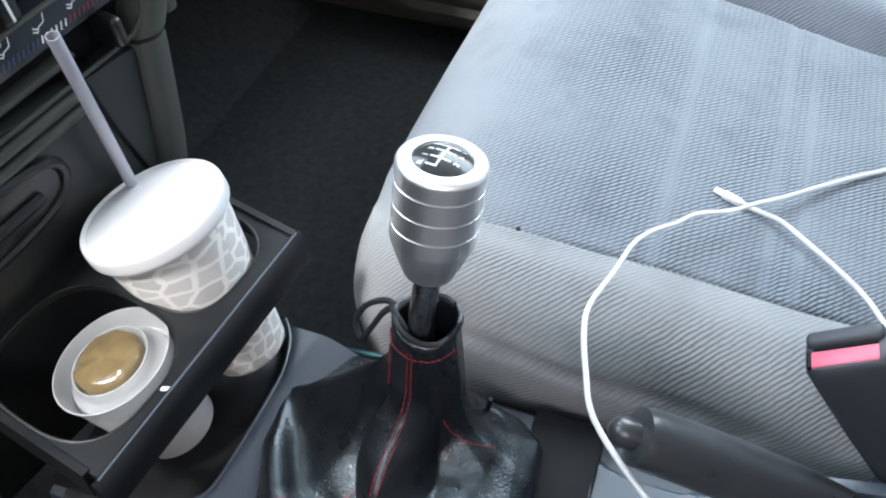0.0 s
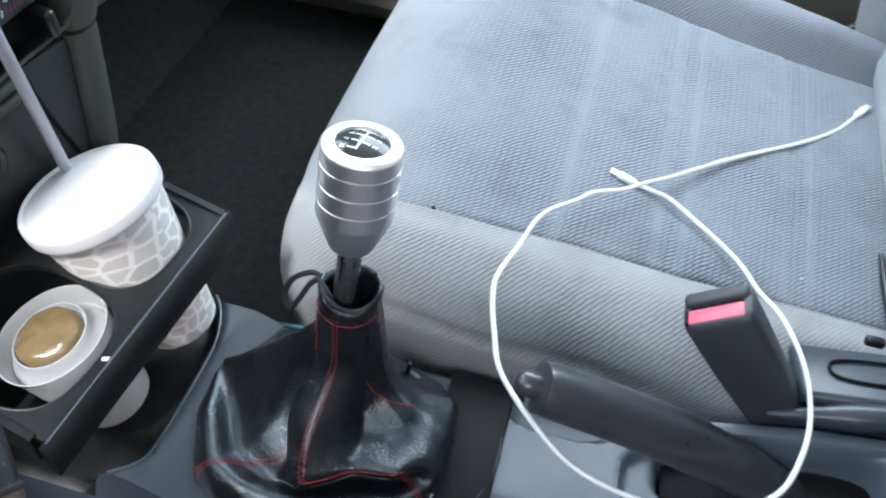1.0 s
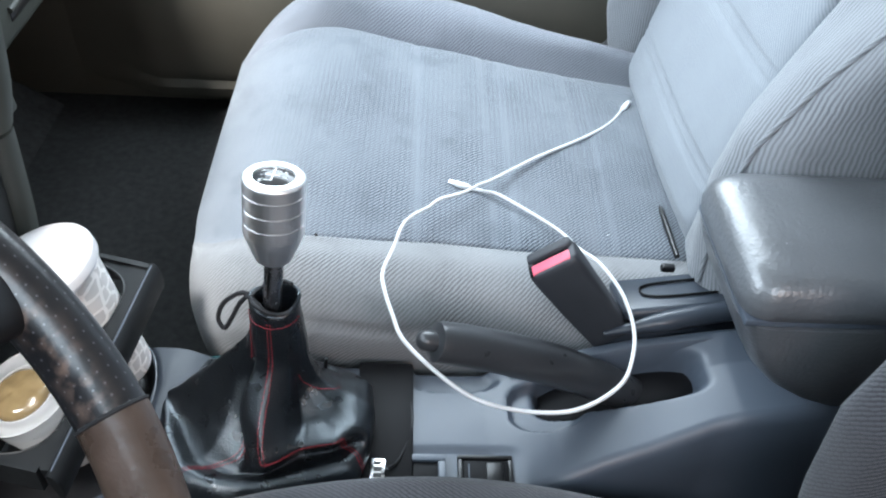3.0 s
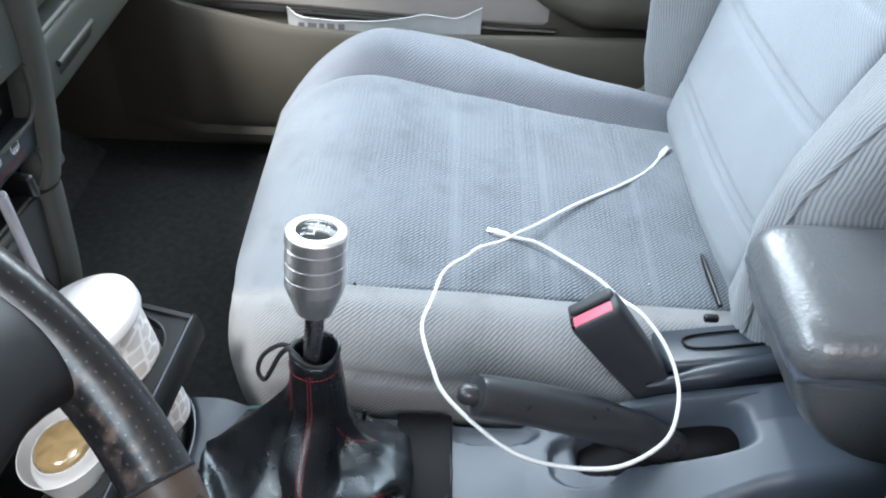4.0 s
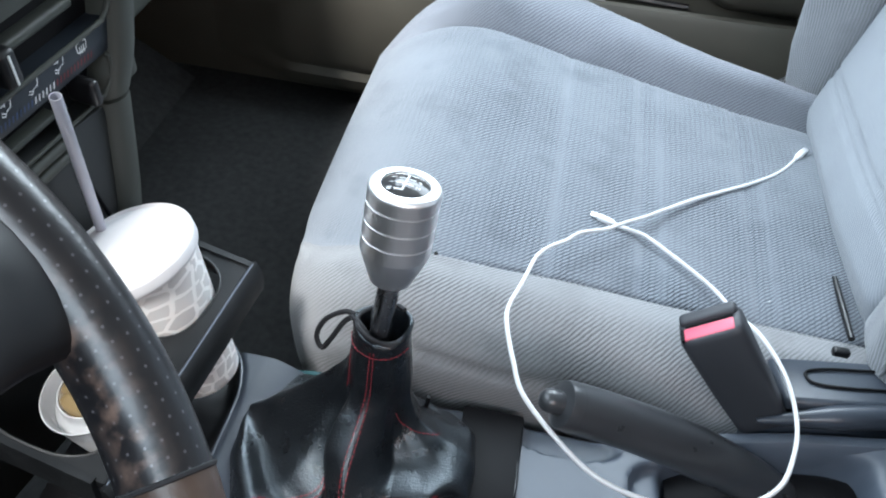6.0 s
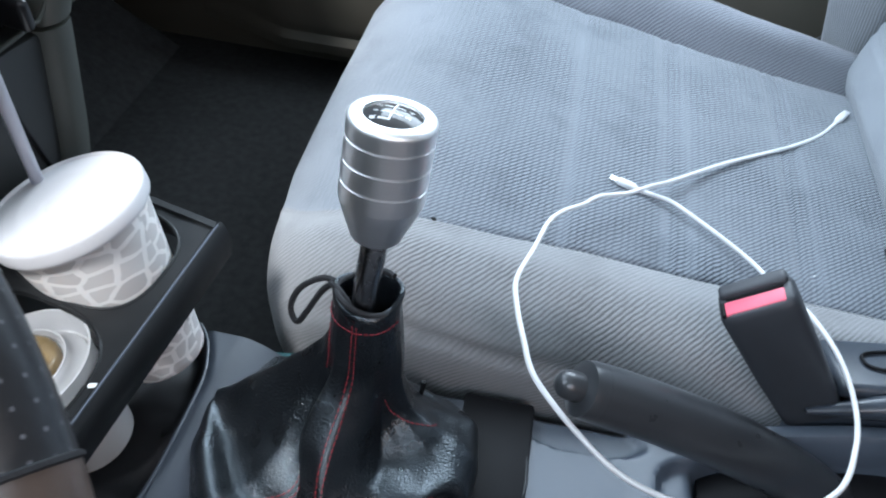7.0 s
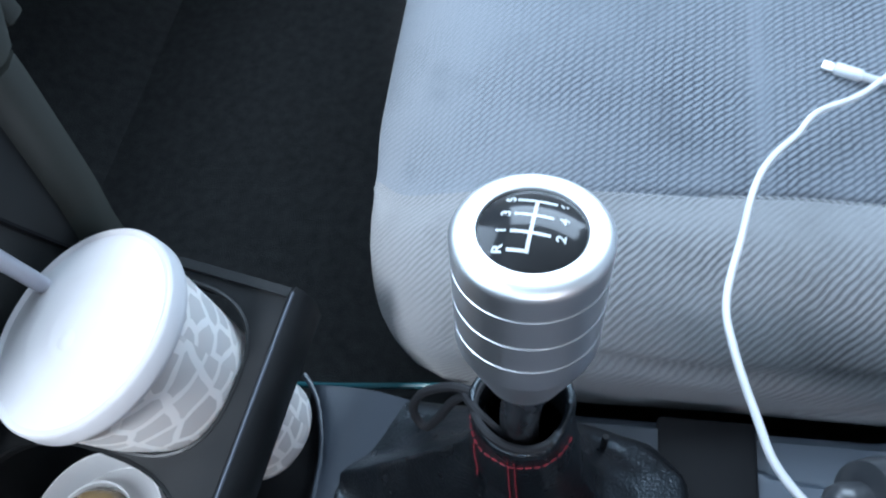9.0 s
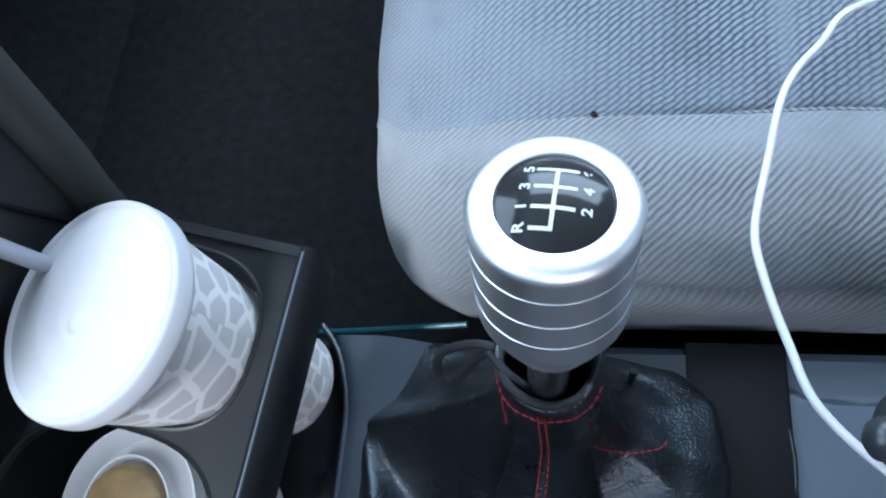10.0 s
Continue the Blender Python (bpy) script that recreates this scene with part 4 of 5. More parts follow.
def cushion(which):
    rows = []
    for xo, h in SEAT_ROWS:
        x = -0.249 + xo
        xe = x if h > 0.575 else -0.249
        nc, fc, no, fo = soft(xe, XNC, YNC, 0.015), soft(xe, XFC, YFC, 0.035), soft(xe, XNO, YNO, 0.004), soft(xe, XFO, YFO, 0.012)
        zn, zf, zb = seat_top(x, nc), seat_top(x, fc), 0.165
        gf = lin(x, [-0.249, -0.215, -0.15], [0.0, 0.002, 0.019])
        rise = lin(x, [-0.249, -0.22, -0.12], [0.0, 0.25, 1.0])
        gn = lin(x, [-0.251, -0.17, -0.12, -0.03], [0.0, 0.0, 0.002, 0.006])
        if which == "near":
            w = nc - no
            ctl = [(no + 0.034, 0.135), (no + 0.014, 0.172), (no + 0.003, zn - 0.086), (no, zn - 0.056), (no + 0.08 * w, zn - 0.033), (no + 0.28 * w, zn - 0.011), (no + 0.60 * w, zn + 0.002), (nc - 0.007, zn - 0.2 * gn), (nc, zn - gn)]
            n = 34
        elif which == "middle":
            ctl = [(nc, zn - gn), (nc + 0.009, zn - 0.25 * gn), (nc + 0.05, seat_top(x, nc + 0.05) + 0.002), (0.5 * (nc + fc), seat_top(x, 0.5 * (nc + fc)) + 0.006), (fc - 0.05, zf + 0.000), (fc - 0.009, zf - 0.25 * gf), (fc, zf - gf)]
            n = 56
        else:
            w = fo - fc
            ctl = [(fc, zf - gf), (fc + 0.008, zf - 0.1 * gf), (fc + 0.3 * w, zf + 0.026 * rise), (fc + 0.65 * w, zf + 0.030 * rise), (fc + 0.9 * w, zf + 0.022 * rise - 0.010), (fo, zf - 0.03), (fo - 0.012, zb + 0.03), (fo - 0.03, zb)]
            n = 34
        pts = curve_through([(x, y, z) for y, z in ctl], n)
        r = []
        for k, p in enumerate(pts):
            q = p.copy()
            lump = 0.0022 * wobble(q.x, q.y, q.z, 9) + 0.0010 * wobble(q.x, q.y, q.z, 28)
            if which == "middle":
                lump -= sum(0.0022 * math.exp(-((q.x - e) / 0.0030) ** 2) for e in EMBOSS)
                lump *= min(1.0, 6 * k / n, 6 * (n - k) / n)
            elif which == "near":
                lump += 0.0030 * math.exp(-((q.z - (zn - 0.045)) / 0.012) ** 2) * wobble(q.x, 0, 0, 18)
                line = zn - 0.041 + 0.004 * wobble(q.x, 0, 0, 9)
                dent = 0.0055 * math.exp(-((q.z - line) / 0.0040) ** 2) * lin(q.x, [-0.20, -0.14, 0.05, 0.12], [0, 1, 1, 0])
                dent += 0.0052 * math.exp(-((q.z - (zn - 0.090 + 0.75 * (q.x - 0.02))) / 0.006) ** 2) * lin(q.x, [0.0, 0.03, 0.07, 0.10], [0, 1, 1, 0])
                dent += 0.0011 * math.sin(q.z * 2 * math.pi / 0.0105 + 9 * q.x) * lin(q.x, [-0.249, -0.225, -0.17], [1, 0.9, 0]) * math.exp(-((q.z - zn + 0.040) / 0.020) ** 2)
                q.y += dent
                lump *= min(1.0, 6 * (n - k) / n)
            else:
                lump += 0.0012 * sum(math.exp(-((q.x - e - 0.05 * (q.y - 0.93)) / 0.0035) ** 2) for e in (-0.075, 0.0, 0.009, 0.021, 0.031, 0.070))
                lump *= min(1.0, 6 * k / n)
            q.z = zb + (q.z + lump - zb) * h if q.z > zb else q.z
            q.x += 0.0045 * math.exp(-((q.y - 0.515) / 0.032) ** 2) * lin(xo, [0.0, 0.03, 0.10], [1.0, 0.7, 0.0])
            r.append(q)
        rows.append(r)
    return surf(rows)


seat = thing("passenger_seat", (0.05, 0.70, 0.02), "blue-grey woven cloth passenger seat, worn and slightly stained", "car seat")
def rubbed(ob, amount):
    """Marks where the weave is rubbed flat, and where it is only mixed paler, in metres of the seat's own length."""
    ob.data.attributes.new("rubbed", "FLOAT", "POINT").data.foreach_set("value", [amount(v.co.x + ORIGIN[seat].x, v.co.y + ORIGIN[seat].y) for v in ob.data.vertices])


def front_rub(x, y):
    return soft(x, [-0.24, -0.205, -0.14, -0.06], [0.95, 0.80, 0.35, 0.0]) * (0.8 + 0.5 * wobble(x, y, 0, 16))


def press_pale(x, y):
    """The pressed cross lines are mixed paler along their edges."""
    worn = max(0.65 * math.exp(-((x + 0.010) / 0.0055) ** 2), 0.7 * math.exp(-((x - 0.073) / 0.004) ** 2), 0.6 * math.exp(-((x - 0.097) / 0.004) ** 2), 0.5 * math.exp(-((x - 0.184) / 0.003) ** 2), 0.5 * math.exp(-((x - 0.208) / 0.003) ** 2))
    return worn * (0.75 + 0.5 * wobble(x, y, 0, 14)) + 0.5 * max(0.0, wobble(x, y, 3.0, 6)) * lin(y, [0.60, 0.76, 0.88], [0.0, 0.5, 1.0])


rubbed(part("cushion_panel", cushion("middle"), CLOTH, seat, "dashed-weave centre panel with pressed cross lines", angle=80), lambda x, y: max(front_rub(x, y), press_pale(x, y)))
# The weave is also mixed paler low on the outer side, to brighten it.
rubbed(part("inner_bolster", cushion("near"), CLOTH_SIDE, seat, "paler side bolster beside the console", angle=80), lambda x, y: max(0.75 * front_rub(x, y), 0.5 * math.exp(-max(0.0, y - soft(x, XNO, YNO, 0.004) - 0.003) / 0.010), 0.8 * math.exp(-((y - soft(x, XNC, YNC, 0.015) + 0.018) / 0.014) ** 2)))
rubbed(part("outer_bolster", cushion("far"), CLOTH_FAR, seat, "raised bolster beside the door", angle=80), front_rub)
part("inner_piping", tube([(x, soft(x, XNC, YNC, 0.015), seat_top(x, soft(x, XNC, YNC, 0.015)) - 0.0066) for x in np.linspace(-0.04, 0.30, 44)], 0.0020, 6), CLOTH_SIDE, seat)
part("outer_piping", tube([(x, soft(x, XFC, YFC, 0.035), seat_top(x, soft(x, XFC, YFC, 0.035)) - 0.0135) for x in np.linspace(-0.10, 0.30, 44)], 0.0022, 6), CLOTH_SIDE, seat)
part("seat_base", box(-0.18, 0.32, 0.44, 0.92, 0.03, 0.20, 0.02), BLACK, seat, "black metal frame under the cushion")


def back_x(z):
    return 0.276 + 0.20 * (z - 0.26)


SIDE_SEAM = []


def backrest(which):
    rows = []
    for i in range(150):
        z = 0.215 + 0.64 * i / 149
        xc = back_x(z)
        pn = lin(z, [0.22, 0.26, 0.30, 0.40, 0.465, 0.53, 0.58, 0.66, 0.86], [-0.02, 0.004, 0.018, 0.047, 0.048, 0.024, -0.004, -0.02, -0.02])
        pf = lin(z, [0.22, 0.26, 0.35, 0.45, 0.60, 0.86], [-0.01, 0.005, 0.045, 0.075, 0.08, 0.05])
        tuck = lin(z, [0.215, 0.25, 0.275, 0.295], [1.0, 0.6, 0.2, 0.0])
        if which == "near":
            ctl = [(xc + 0.13, 0.440), (xc + 0.07, 0.414 + 0.03 * tuck), (xc + 0.015 - 0.6 * pn, 0.416 + 0.03 * tuck), (xc - pn, 0.448), (xc - 0.85 * pn, 0.480), (xc - 0.40 * pn, 0.508), (xc + 0.018, 0.522)]
            n = 36
        elif which == "middle":
            ctl = [(xc + 0.018, 0.522), (xc + 0.000, 0.533), (xc - 0.006, 0.60), (xc - 0.008, 0.70), (xc - 0.006, 0.79), (xc + 0.000, 0.864), (xc + 0.018, 0.876)]
            n = 48
        else:
            ctl = [(xc + 0.018, 0.876), (xc - 0.3 * pf, 0.882), (xc - 0.8 * pf, 0.896), (xc - pf, 0.915), (xc - 0.6 * pf, 0.940), (xc + 0.03, 0.95), (xc + 0.13, 0.93)]
            n = 32
        pts = curve_through([(x, y, z) for x, y in ctl], n)
        r = []
        for k, q in enumerate(pts):
            d = 0.002 * wobble(q.x, q.y, q.z, 9)
            if which == "middle":
                d += sum(0.0034 * math.exp(-((q.z - e) / 0.0034) ** 2) for e in (0.341, 0.352, 0.466, 0.477, 0.579, 0.590))
            d *= min(1.0, 5 * k / n, 5 * (n - k) / n)
            r.append(Vector((q.x + d + 0.045 * tuck, q.y, q.z)))
        rows.append(r)
        if which == "near" and 0.30 < z < 0.66:
            SIDE_SEAM.append(r[16] + Vector((-0.0006, -0.0006, 0)))
    return surf(rows, uv_offset=(0.3, 0.1))


part("backrest_panel", backrest("middle"), CLOTH_BACK, seat, "faded pale centre panel of the backrest", angle=80)
part("backrest_inner_bolster", backrest("near"), CLOTH_RIB, seat, "ribbed side bolster of the backrest", angle=80)
part("backrest_seam", tube(SIDE_SEAM, 0.0024, 8), CLOTH_RIB, seat, "raised stitched seam along the bolster")
part("backrest_outer_bolster", backrest("far"), CLOTH_RIB, seat, "ribbed side bolster of the backrest", angle=80)
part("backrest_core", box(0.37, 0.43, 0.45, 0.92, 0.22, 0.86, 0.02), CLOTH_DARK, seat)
part("hinge_cover", tube([(0.2685, 0.580, 0.277), (0.2690, 0.545, 0.276), (0.2698, 0.500, 0.275)], [0.0022, 0.0034, 0.0030], 10), BLACK, seat, "long black plastic hinge strip")
part("recliner_clip", rbox(0.015, 0.008, 0.008, 0.0025, Matrix.Translation((0.250, 0.470, 0.286))), BLACK, seat, "small black clip")
part("belt_anchor", tube(curve_through([(0.255, 0.955, 0.26), (0.285, 0.96, 0.285), (0.33, 0.955, 0.30)], 12), 0.006, 8), BLACK, seat, "dark metal belt anchor by the sill")

# ---- driver's seat ----
driver = thing("driver_seat", (0.05, -0.05, 0.02), "dark cloth driver seat, only its inner edge beside the console showing", "car seat")
rows = []
for i in range(50):
    x = -0.26 + 0.58 * i / 49
    ye = 0.246 - 0.9 * (x - 0.02) ** 2 - (0.06 * max(0, -0.18 - x) / 0.08)
    zt = 0.276 - 0.04 * (x - 0.02) - 0.5 * max(0.0, -0.16 - x)
    ctl = [(ye - 0.02, 0.12), (ye - 0.004, 0.19), (ye, 0.222), (ye - 0.012, zt - 0.012), (ye - 0.05, zt), (ye - 0.09, zt - 0.010), (0.0, zt - 0.02), (-0.25, zt - 0.015), (-0.32, zt), (-0.36, zt - 0.03), (-0.36, 0.12)]
    rows.append(curve_through([(x, y, z) for y, z in ctl], 44))
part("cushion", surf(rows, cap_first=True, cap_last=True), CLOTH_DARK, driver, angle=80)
rows = []
for i in range(40):
    z = 0.25 + 0.55 * i / 39
    xc = 0.30 + 0.20 * (z - 0.26)
    p = lin(z, [0.25, 0.33, 0.42, 0.6, 0.8], [0.0, 0.03, 0.055, 0.05, 0.03])
    ctl = [(xc + 0.14, 0.20), (xc + 0.03, 0.222), (xc - p, 0.200), (xc - 0.9 * p, 0.165), (xc, 0.13), (xc - 0.005, 0.0), (xc, -0.22), (xc - p, -0.28), (xc + 0.03, -0.32), (xc + 0.14, -0.30)]
    rows.append(curve_through([(x, y, z) for x, y in ctl], 44))
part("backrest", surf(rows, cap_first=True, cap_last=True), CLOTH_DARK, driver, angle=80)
part("seat_base", box(-0.20, 0.32, -0.30, 0.18, 0.03, 0.16, 0.02), BLACK, driver)

# ---- seat-belt buckle ----
buckle = thing("seat_belt_buckle", (0.185, 0.40, 0.20), "dark grey seat-belt buckle with a red release button", "buckle")
BX = Vector((0.80, 0.02, 0.60)).normalized()
BZ = Vector((-0.555, -0.02, 0.83))
BZ = (BZ - BX * BZ.dot(BX)).normalized()
BY = BZ.cross(BX)
BM = basis(Vector((0.1385, 0.398, 0.321)), BX, BY, BZ)
rows = []
for z, w, d in ((-0.074, 0.0175, 0.009), (-0.071, 0.0205, 0.0118), (-0.02, 0.0230, 0.0140), (0.03, 0.0243, 0.0150), (0.046, 0.0245, 0.0150), (0.0505, 0.0232, 0.0138), (0.052, 0.0210, 0.0120)):
    loop = []
    for k in range(32):
        a = 2 * math.pi * k / 32
        c, s = math.cos(a), math.sin(a)
        loop.append(BM @ Vector((w * math.copysign(abs(c) ** 0.35, c), d * math.copysign(abs(s) ** 0.45, s), z)))
    rows.append(loop)
part("body", surf(rows, close=True, cap_first=True, cap_last=True), BUCKLE, buckle)
part("release_button", rbox(0.0380, 0.0118, 0.010, 0.0016, BM @ Matrix.Translation((-0.0008, -0.0058, 0.0478))), RED, buckle, "red release button")
part("hood", rbox(0.0440, 0.0115, 0.010, 0.0040, BM @ Matrix.Translation((0.0, 0.0082, 0.0515)), 4), BUCKLE, buckle, "rounded hood behind the button")
part("button_gap", rbox(0.0030, 0.0120, 0.004, 0.0010, BM @ Matrix.Translation((-0.0205, -0.0058, 0.0512))), SOCKET, buckle)
part("tongue_slot", rbox(0.036, 0.0022, 0.004, 0.0008, BM @ Matrix.Translation((0.0, 0.0016, 0.0512))), SOCKET, buckle)
part("stalk", tube([BM @ Vector((0, 0, -0.066)), BM @ Vector((0.0, 0.0, -0.088)), (0.195, 0.402, 0.21)], 0.009, 10), BLACK, buckle)

# ---- handbrake ----
handbrake = thing("handbrake", (0.20, 0.345, 0.22), "black handbrake lever, released, with a push button at its tip", "handbrake")
HP = curve_through([(0.0048, 0.3090, 0.3455), (0.030, 0.3150, 0.3345), (0.070, 0.3235, 0.3155), (0.115, 0.3330, 0.2900), (0.160, 0.3420, 0.2600), (0.205, 0.3500, 0.2270)], 40)
HR = [lin(i, [0, 0.5, 1, 2, 4, 10, 24, 33, 40], [0.0116, 0.0154, 0.0168, 0.0178, 0.0180, 0.0184, 0.0196, 0.0190, 0.0160]) for i in range(41)]
part("grip", tube(HP, HR, 32), GRIP, handbrake, "satin grip that thickens towards its foot")
HD = (HP[0] - HP[1]).normalized()
part("grip_collar", tube([HP[0] + HD * d for d in (-0.010, -0.006, 0.0008, 0.0022)], [0.0176, 0.0180, 0.0168, 0.0122], 32), GRIP, handbrake, "worn paler collar at the tip")
part("button", tube([HP[0] + HD * d for d in (-0.002, 0.004, 0.010, 0.0140, 0.0168, 0.0180)], [0.0086, 0.0088, 0.0088, 0.0076, 0.0048, 0.0012], 24), GRIP, handbrake, "rounded release button")

# ---- gear lever ----
TOP = Vector((-0.1189, 0.3302, 0.4945))
KZ = Vector((0.055, 0.15, 1.0)).normalized()
KX = (Vector((1, 0, 0)) - KZ * KZ.x).normalized()
KM = basis(TOP, KX, KZ.cross(KX), KZ)
lever = thing("gear_lever", (-0.128, 0.32, 0.226), "gear lever with turned aluminium knob and red-stitched black leather gaiter", "gear lever")
prof = [(0.0148, -0.0015), (0.0158, 0.0), (0.0200, 0.0), (0.0214, -0.0006), (0.0226, -0.0020), (0.0227, -0.0036)]
GROOVES = (0.0114, 0.0240, 0.0358)
for g in GROOVES:
    prof += [(0.0227, -g + 0.0006), (0.0222, -g + 0.0003), (0.0222, -g - 0.0003), (0.0227, -g - 0.0006)]
prof += [(0.0227, -0.0455), (0.0225, -0.0468), (0.0190, -0.0568), (0.0150, -0.0672), (0.0140, -0.0700), (0.0125, -0.0714), (0.006, -0.0714)]
knob = part("knob", lathe(prof, 96, KM), ALU, lever, "turned aluminium knob with three bright grooves", angle=25)
for g in GROOVES:
    part("groove_ring", lathe([(0.0221, -g + 0.0005), (0.02255, -g + 0.0003), (0.02255, -g - 0.0003), (0.0221, -g - 0.0005)], 96, KM, closed_ends=False), ALU_BRIGHT, knob)
part("top_ring", lathe([(0.0151, -0.0010), (0.0154, 0.0003), (0.0160, 0.0006), (0.0198, 0.0006), (0.0212, 0.0), (0.0224, -0.0012), (0.0229, -0.0024), (0.0228, -0.0034)], 96, KM, closed_ends=False), ALU_BRIGHT, knob, "bright chamfered top rim")
CROWN = 0.0032


def dome_height(r):
    """Height of the emblem's clear dome at a distance from its middle."""
    return -0.0004 + CROWN * (1 - (r / 0.0150) ** 2)


emblem = part("emblem", lathe([(0.0150, -0.0012)] + [(0.0150 * f, dome_height(0.0150 * f)) for f in (1.0, 0.96, 0.9, 0.8, 0.68, 0.55, 0.42, 0.28, 0.14, 0.02)], 64, KM), EMBLEM, knob, "domed black shift-pattern emblem")
EM = KM @ pose(0, 0, 0, 0, 0, 85)


def on_dome(bm):
    """Lays flat print, given about the knob's middle, on the dome."""
    for v in bm.verts:
        v.co.z = dome_height(math.hypot(v.co.x, v.co.y)) + 0.00006
    bm.transform(EM)
    return bm


def gate(stroke, width=0.00105):
    (a, b), (c, d) = stroke
    e = Vector((c - a, d - b)).normalized()
    q, e = Vector((-e.y, e.x)) * width / 2, e * width / 2
    n = 14
    left = [Vector((a - e.x, b - e.y)).lerp(Vector((c + e.x, d + e.y)), i / n) for i in range(n + 1)]
    return on_dome(surf([[Vector((p.x + q.x, p.y + q.y, 0)) for p in left], [Vector((p.x - q.x, p.y - q.y, 0)) for p in left]]))


COLS = (-0.0092, -0.0034, 0.0028, 0.0089)
part("gate_line", gate(((COLS[0], 0), (COLS[3], 0))), WHITE_INK, emblem, "white shift-gate line", smooth=False)
part("gate_line", gate(((COLS[0], 0), (COLS[0], 0.0049))), WHITE_INK, emblem, smooth=False)
for c in COLS[1:]:
    part("gate_line", gate(((c, -0.0049), (c, 0.0049))), WHITE_INK, emblem, smooth=False)
for text, c, r in (("R", COLS[0], 0.0078), ("1", COLS[1], 0.0078), ("3", COLS[2], 0.0076), ("5", COLS[3], 0.0072), ("2", COLS[1], -0.0084), ("4", COLS[2], -0.0084), ("6", COLS[3], -0.0078)):
    part("numeral", on_dome(letters(text, 0.0037, Matrix.Translation((c, r, 0)) @ Matrix.Diagonal((1.25, 1.0, 1.0, 1.0)))), WHITE_INK, emblem, smooth=False)
SHAFT = curve_through([KM @ Vector((0, 0, -0.068)), KM @ Vector((0, 0, -0.085)), (-0.1262, 0.3175, 0.385), (-0.1275, 0.3225, 0.345), (-0.127, 0.327, 0.26)], 24)
part("shaft", tube(SHAFT, 0.0074, 20), STEEL, lever, "dark steel lever shaft")

# gaiter: leather panels between folds that run from the base to the neck
FOLDS = []


def fold(low, tip, mid, high, *profile):
    """One fold line: its bearing at base, shelf, mid and neck, then (radius, height) at seven levels from the base up."""
    turn = (low, low, low, 0.5 * (low + tip), tip, mid, high, high, high)
    prof = list(profile) + [(0.0232, 0.336), (0.0206, 0.3685)]
    prof[6] = (prof[6][0] - (0.0035 if abs(low) < 140 else 0.0), prof[6][1])
    if -160 < low < -40:
        prof[1] = (prof[1][0] + 0.003, prof[1][1] + 0.004)
        prof[2] = (prof[2][0] - 0.003, prof[2][1] + 0.009)
        prof[3] = (prof[3][0] - 0.004, prof[3][1] - 0.001)
    FOLDS.append([Vector((-0.127 + r * math.cos(radians(a)), 0.327 + r * math.sin(radians(a)), z)) for a, (r, z) in zip(turn, prof)])


# the ridge down to the front corner, then round past the driver's side, the lever's rear and the passenger's side
fold(-180, -180, -180, -178, (0.108, 0.222), (0.110, 0.232), (0.108, 0.244), (0.101, 0.251), (0.075, 0.277), (0.050, 0.302), (0.035, 0.318))
fold(-157, -157, -158, -162, (0.111, 0.222), (0.114, 0.233), (0.108, 0.245), (0.092, 0.245), (0.071, 0.256), (0.049, 0.281), (0.031, 0.307))
fold(-134, -134, -140, -150, (0.120, 0.222), (0.123, 0.231), (0.115, 0.242), (0.096, 0.241), (0.072, 0.252), (0.049, 0.270), (0.030, 0.298))
fold(-120, -110, -128, -140, (0.113, 0.222), (0.117, 0.230), (0.108, 0.241), (0.091, 0.240), (0.072, 0.247), (0.046, 0.262), (0.028, 0.296))
fold(-110, -103, -121, -130, (0.108, 0.222), (0.112, 0.230), (0.103, 0.240), (0.084, 0.239), (0.082, 0.257), (0.056, 0.285), (0.032, 0.314))
fold(-98, -95, -98, -98, (0.101, 0.222), (0.105, 0.229), (0.096, 0.239), (0.082, 0.240), (0.087, 0.263), (0.060, 0.290), (0.032, 0.316))
fold(-86, -87, -76, -66, (0.097, 0.222), (0.100, 0.229), (0.091, 0.239), (0.072, 0.237), (0.079, 0.262), (0.046, 0.280), (0.028, 0.306))
fold(-71, -71, -62, -50, (0.094, 0.222), (0.097, 0.229), (0.089, 0.239), (0.062, 0.236), (0.069, 0.262), (0.044, 0.264), (0.027, 0.292))
fold(-49, -50, -44, -38, (0.100, 0.222), (0.103, 0.230), (0.096, 0.240), (0.076, 0.241), (0.082, 0.266), (0.052, 0.263), (0.029, 0.286))
fold(-32, -32, -28, -26, (0.091, 0.222), (0.095, 0.233), (0.095, 0.245), (0.091, 0.256), (0.080, 0.264), (0.055, 0.268), (0.031, 0.287))
fold(-12, -12, -12, -12, (0.082, 0.222), (0.085, 0.236), (0.085, 0.247), (0.080, 0.257), (0.068, 0.263), (0.052, 0.269), (0.034, 0.287))
fold(12, 12, 13, 16, (0.080, 0.222), (0.082, 0.232), (0.081, 0.241), (0.077, 0.248), (0.066, 0.253), (0.049, 0.261), (0.033, 0.281))
fold(33, 33, 36, 38, (0.072, 0.222), (0.072, 0.228), (0.070, 0.236), (0.064, 0.243), (0.056, 0.248), (0.045, 0.254), (0.031, 0.277))
fold(90, 90, 90, 90, (0.045, 0.222), (0.046, 0.232), (0.045, 0.245), (0.042, 0.255), (0.038, 0.265), (0.032, 0.278), (0.027, 0.296))
fold(150, 150, 150, 146, (0.101, 0.222), (0.103, 0.229), (0.099, 0.235), (0.090, 0.239), (0.070, 0.246), (0.046, 0.262), (0.030, 0.292))
fold(171, 171, 170, 170, (0.106, 0.222), (0.108, 0.231), (0.105, 0.239), (0.095, 0.242), (0.070, 0.257), (0.046, 0.282), (0.031, 0.306))
SUB, NF = 12, len(FOLDS)


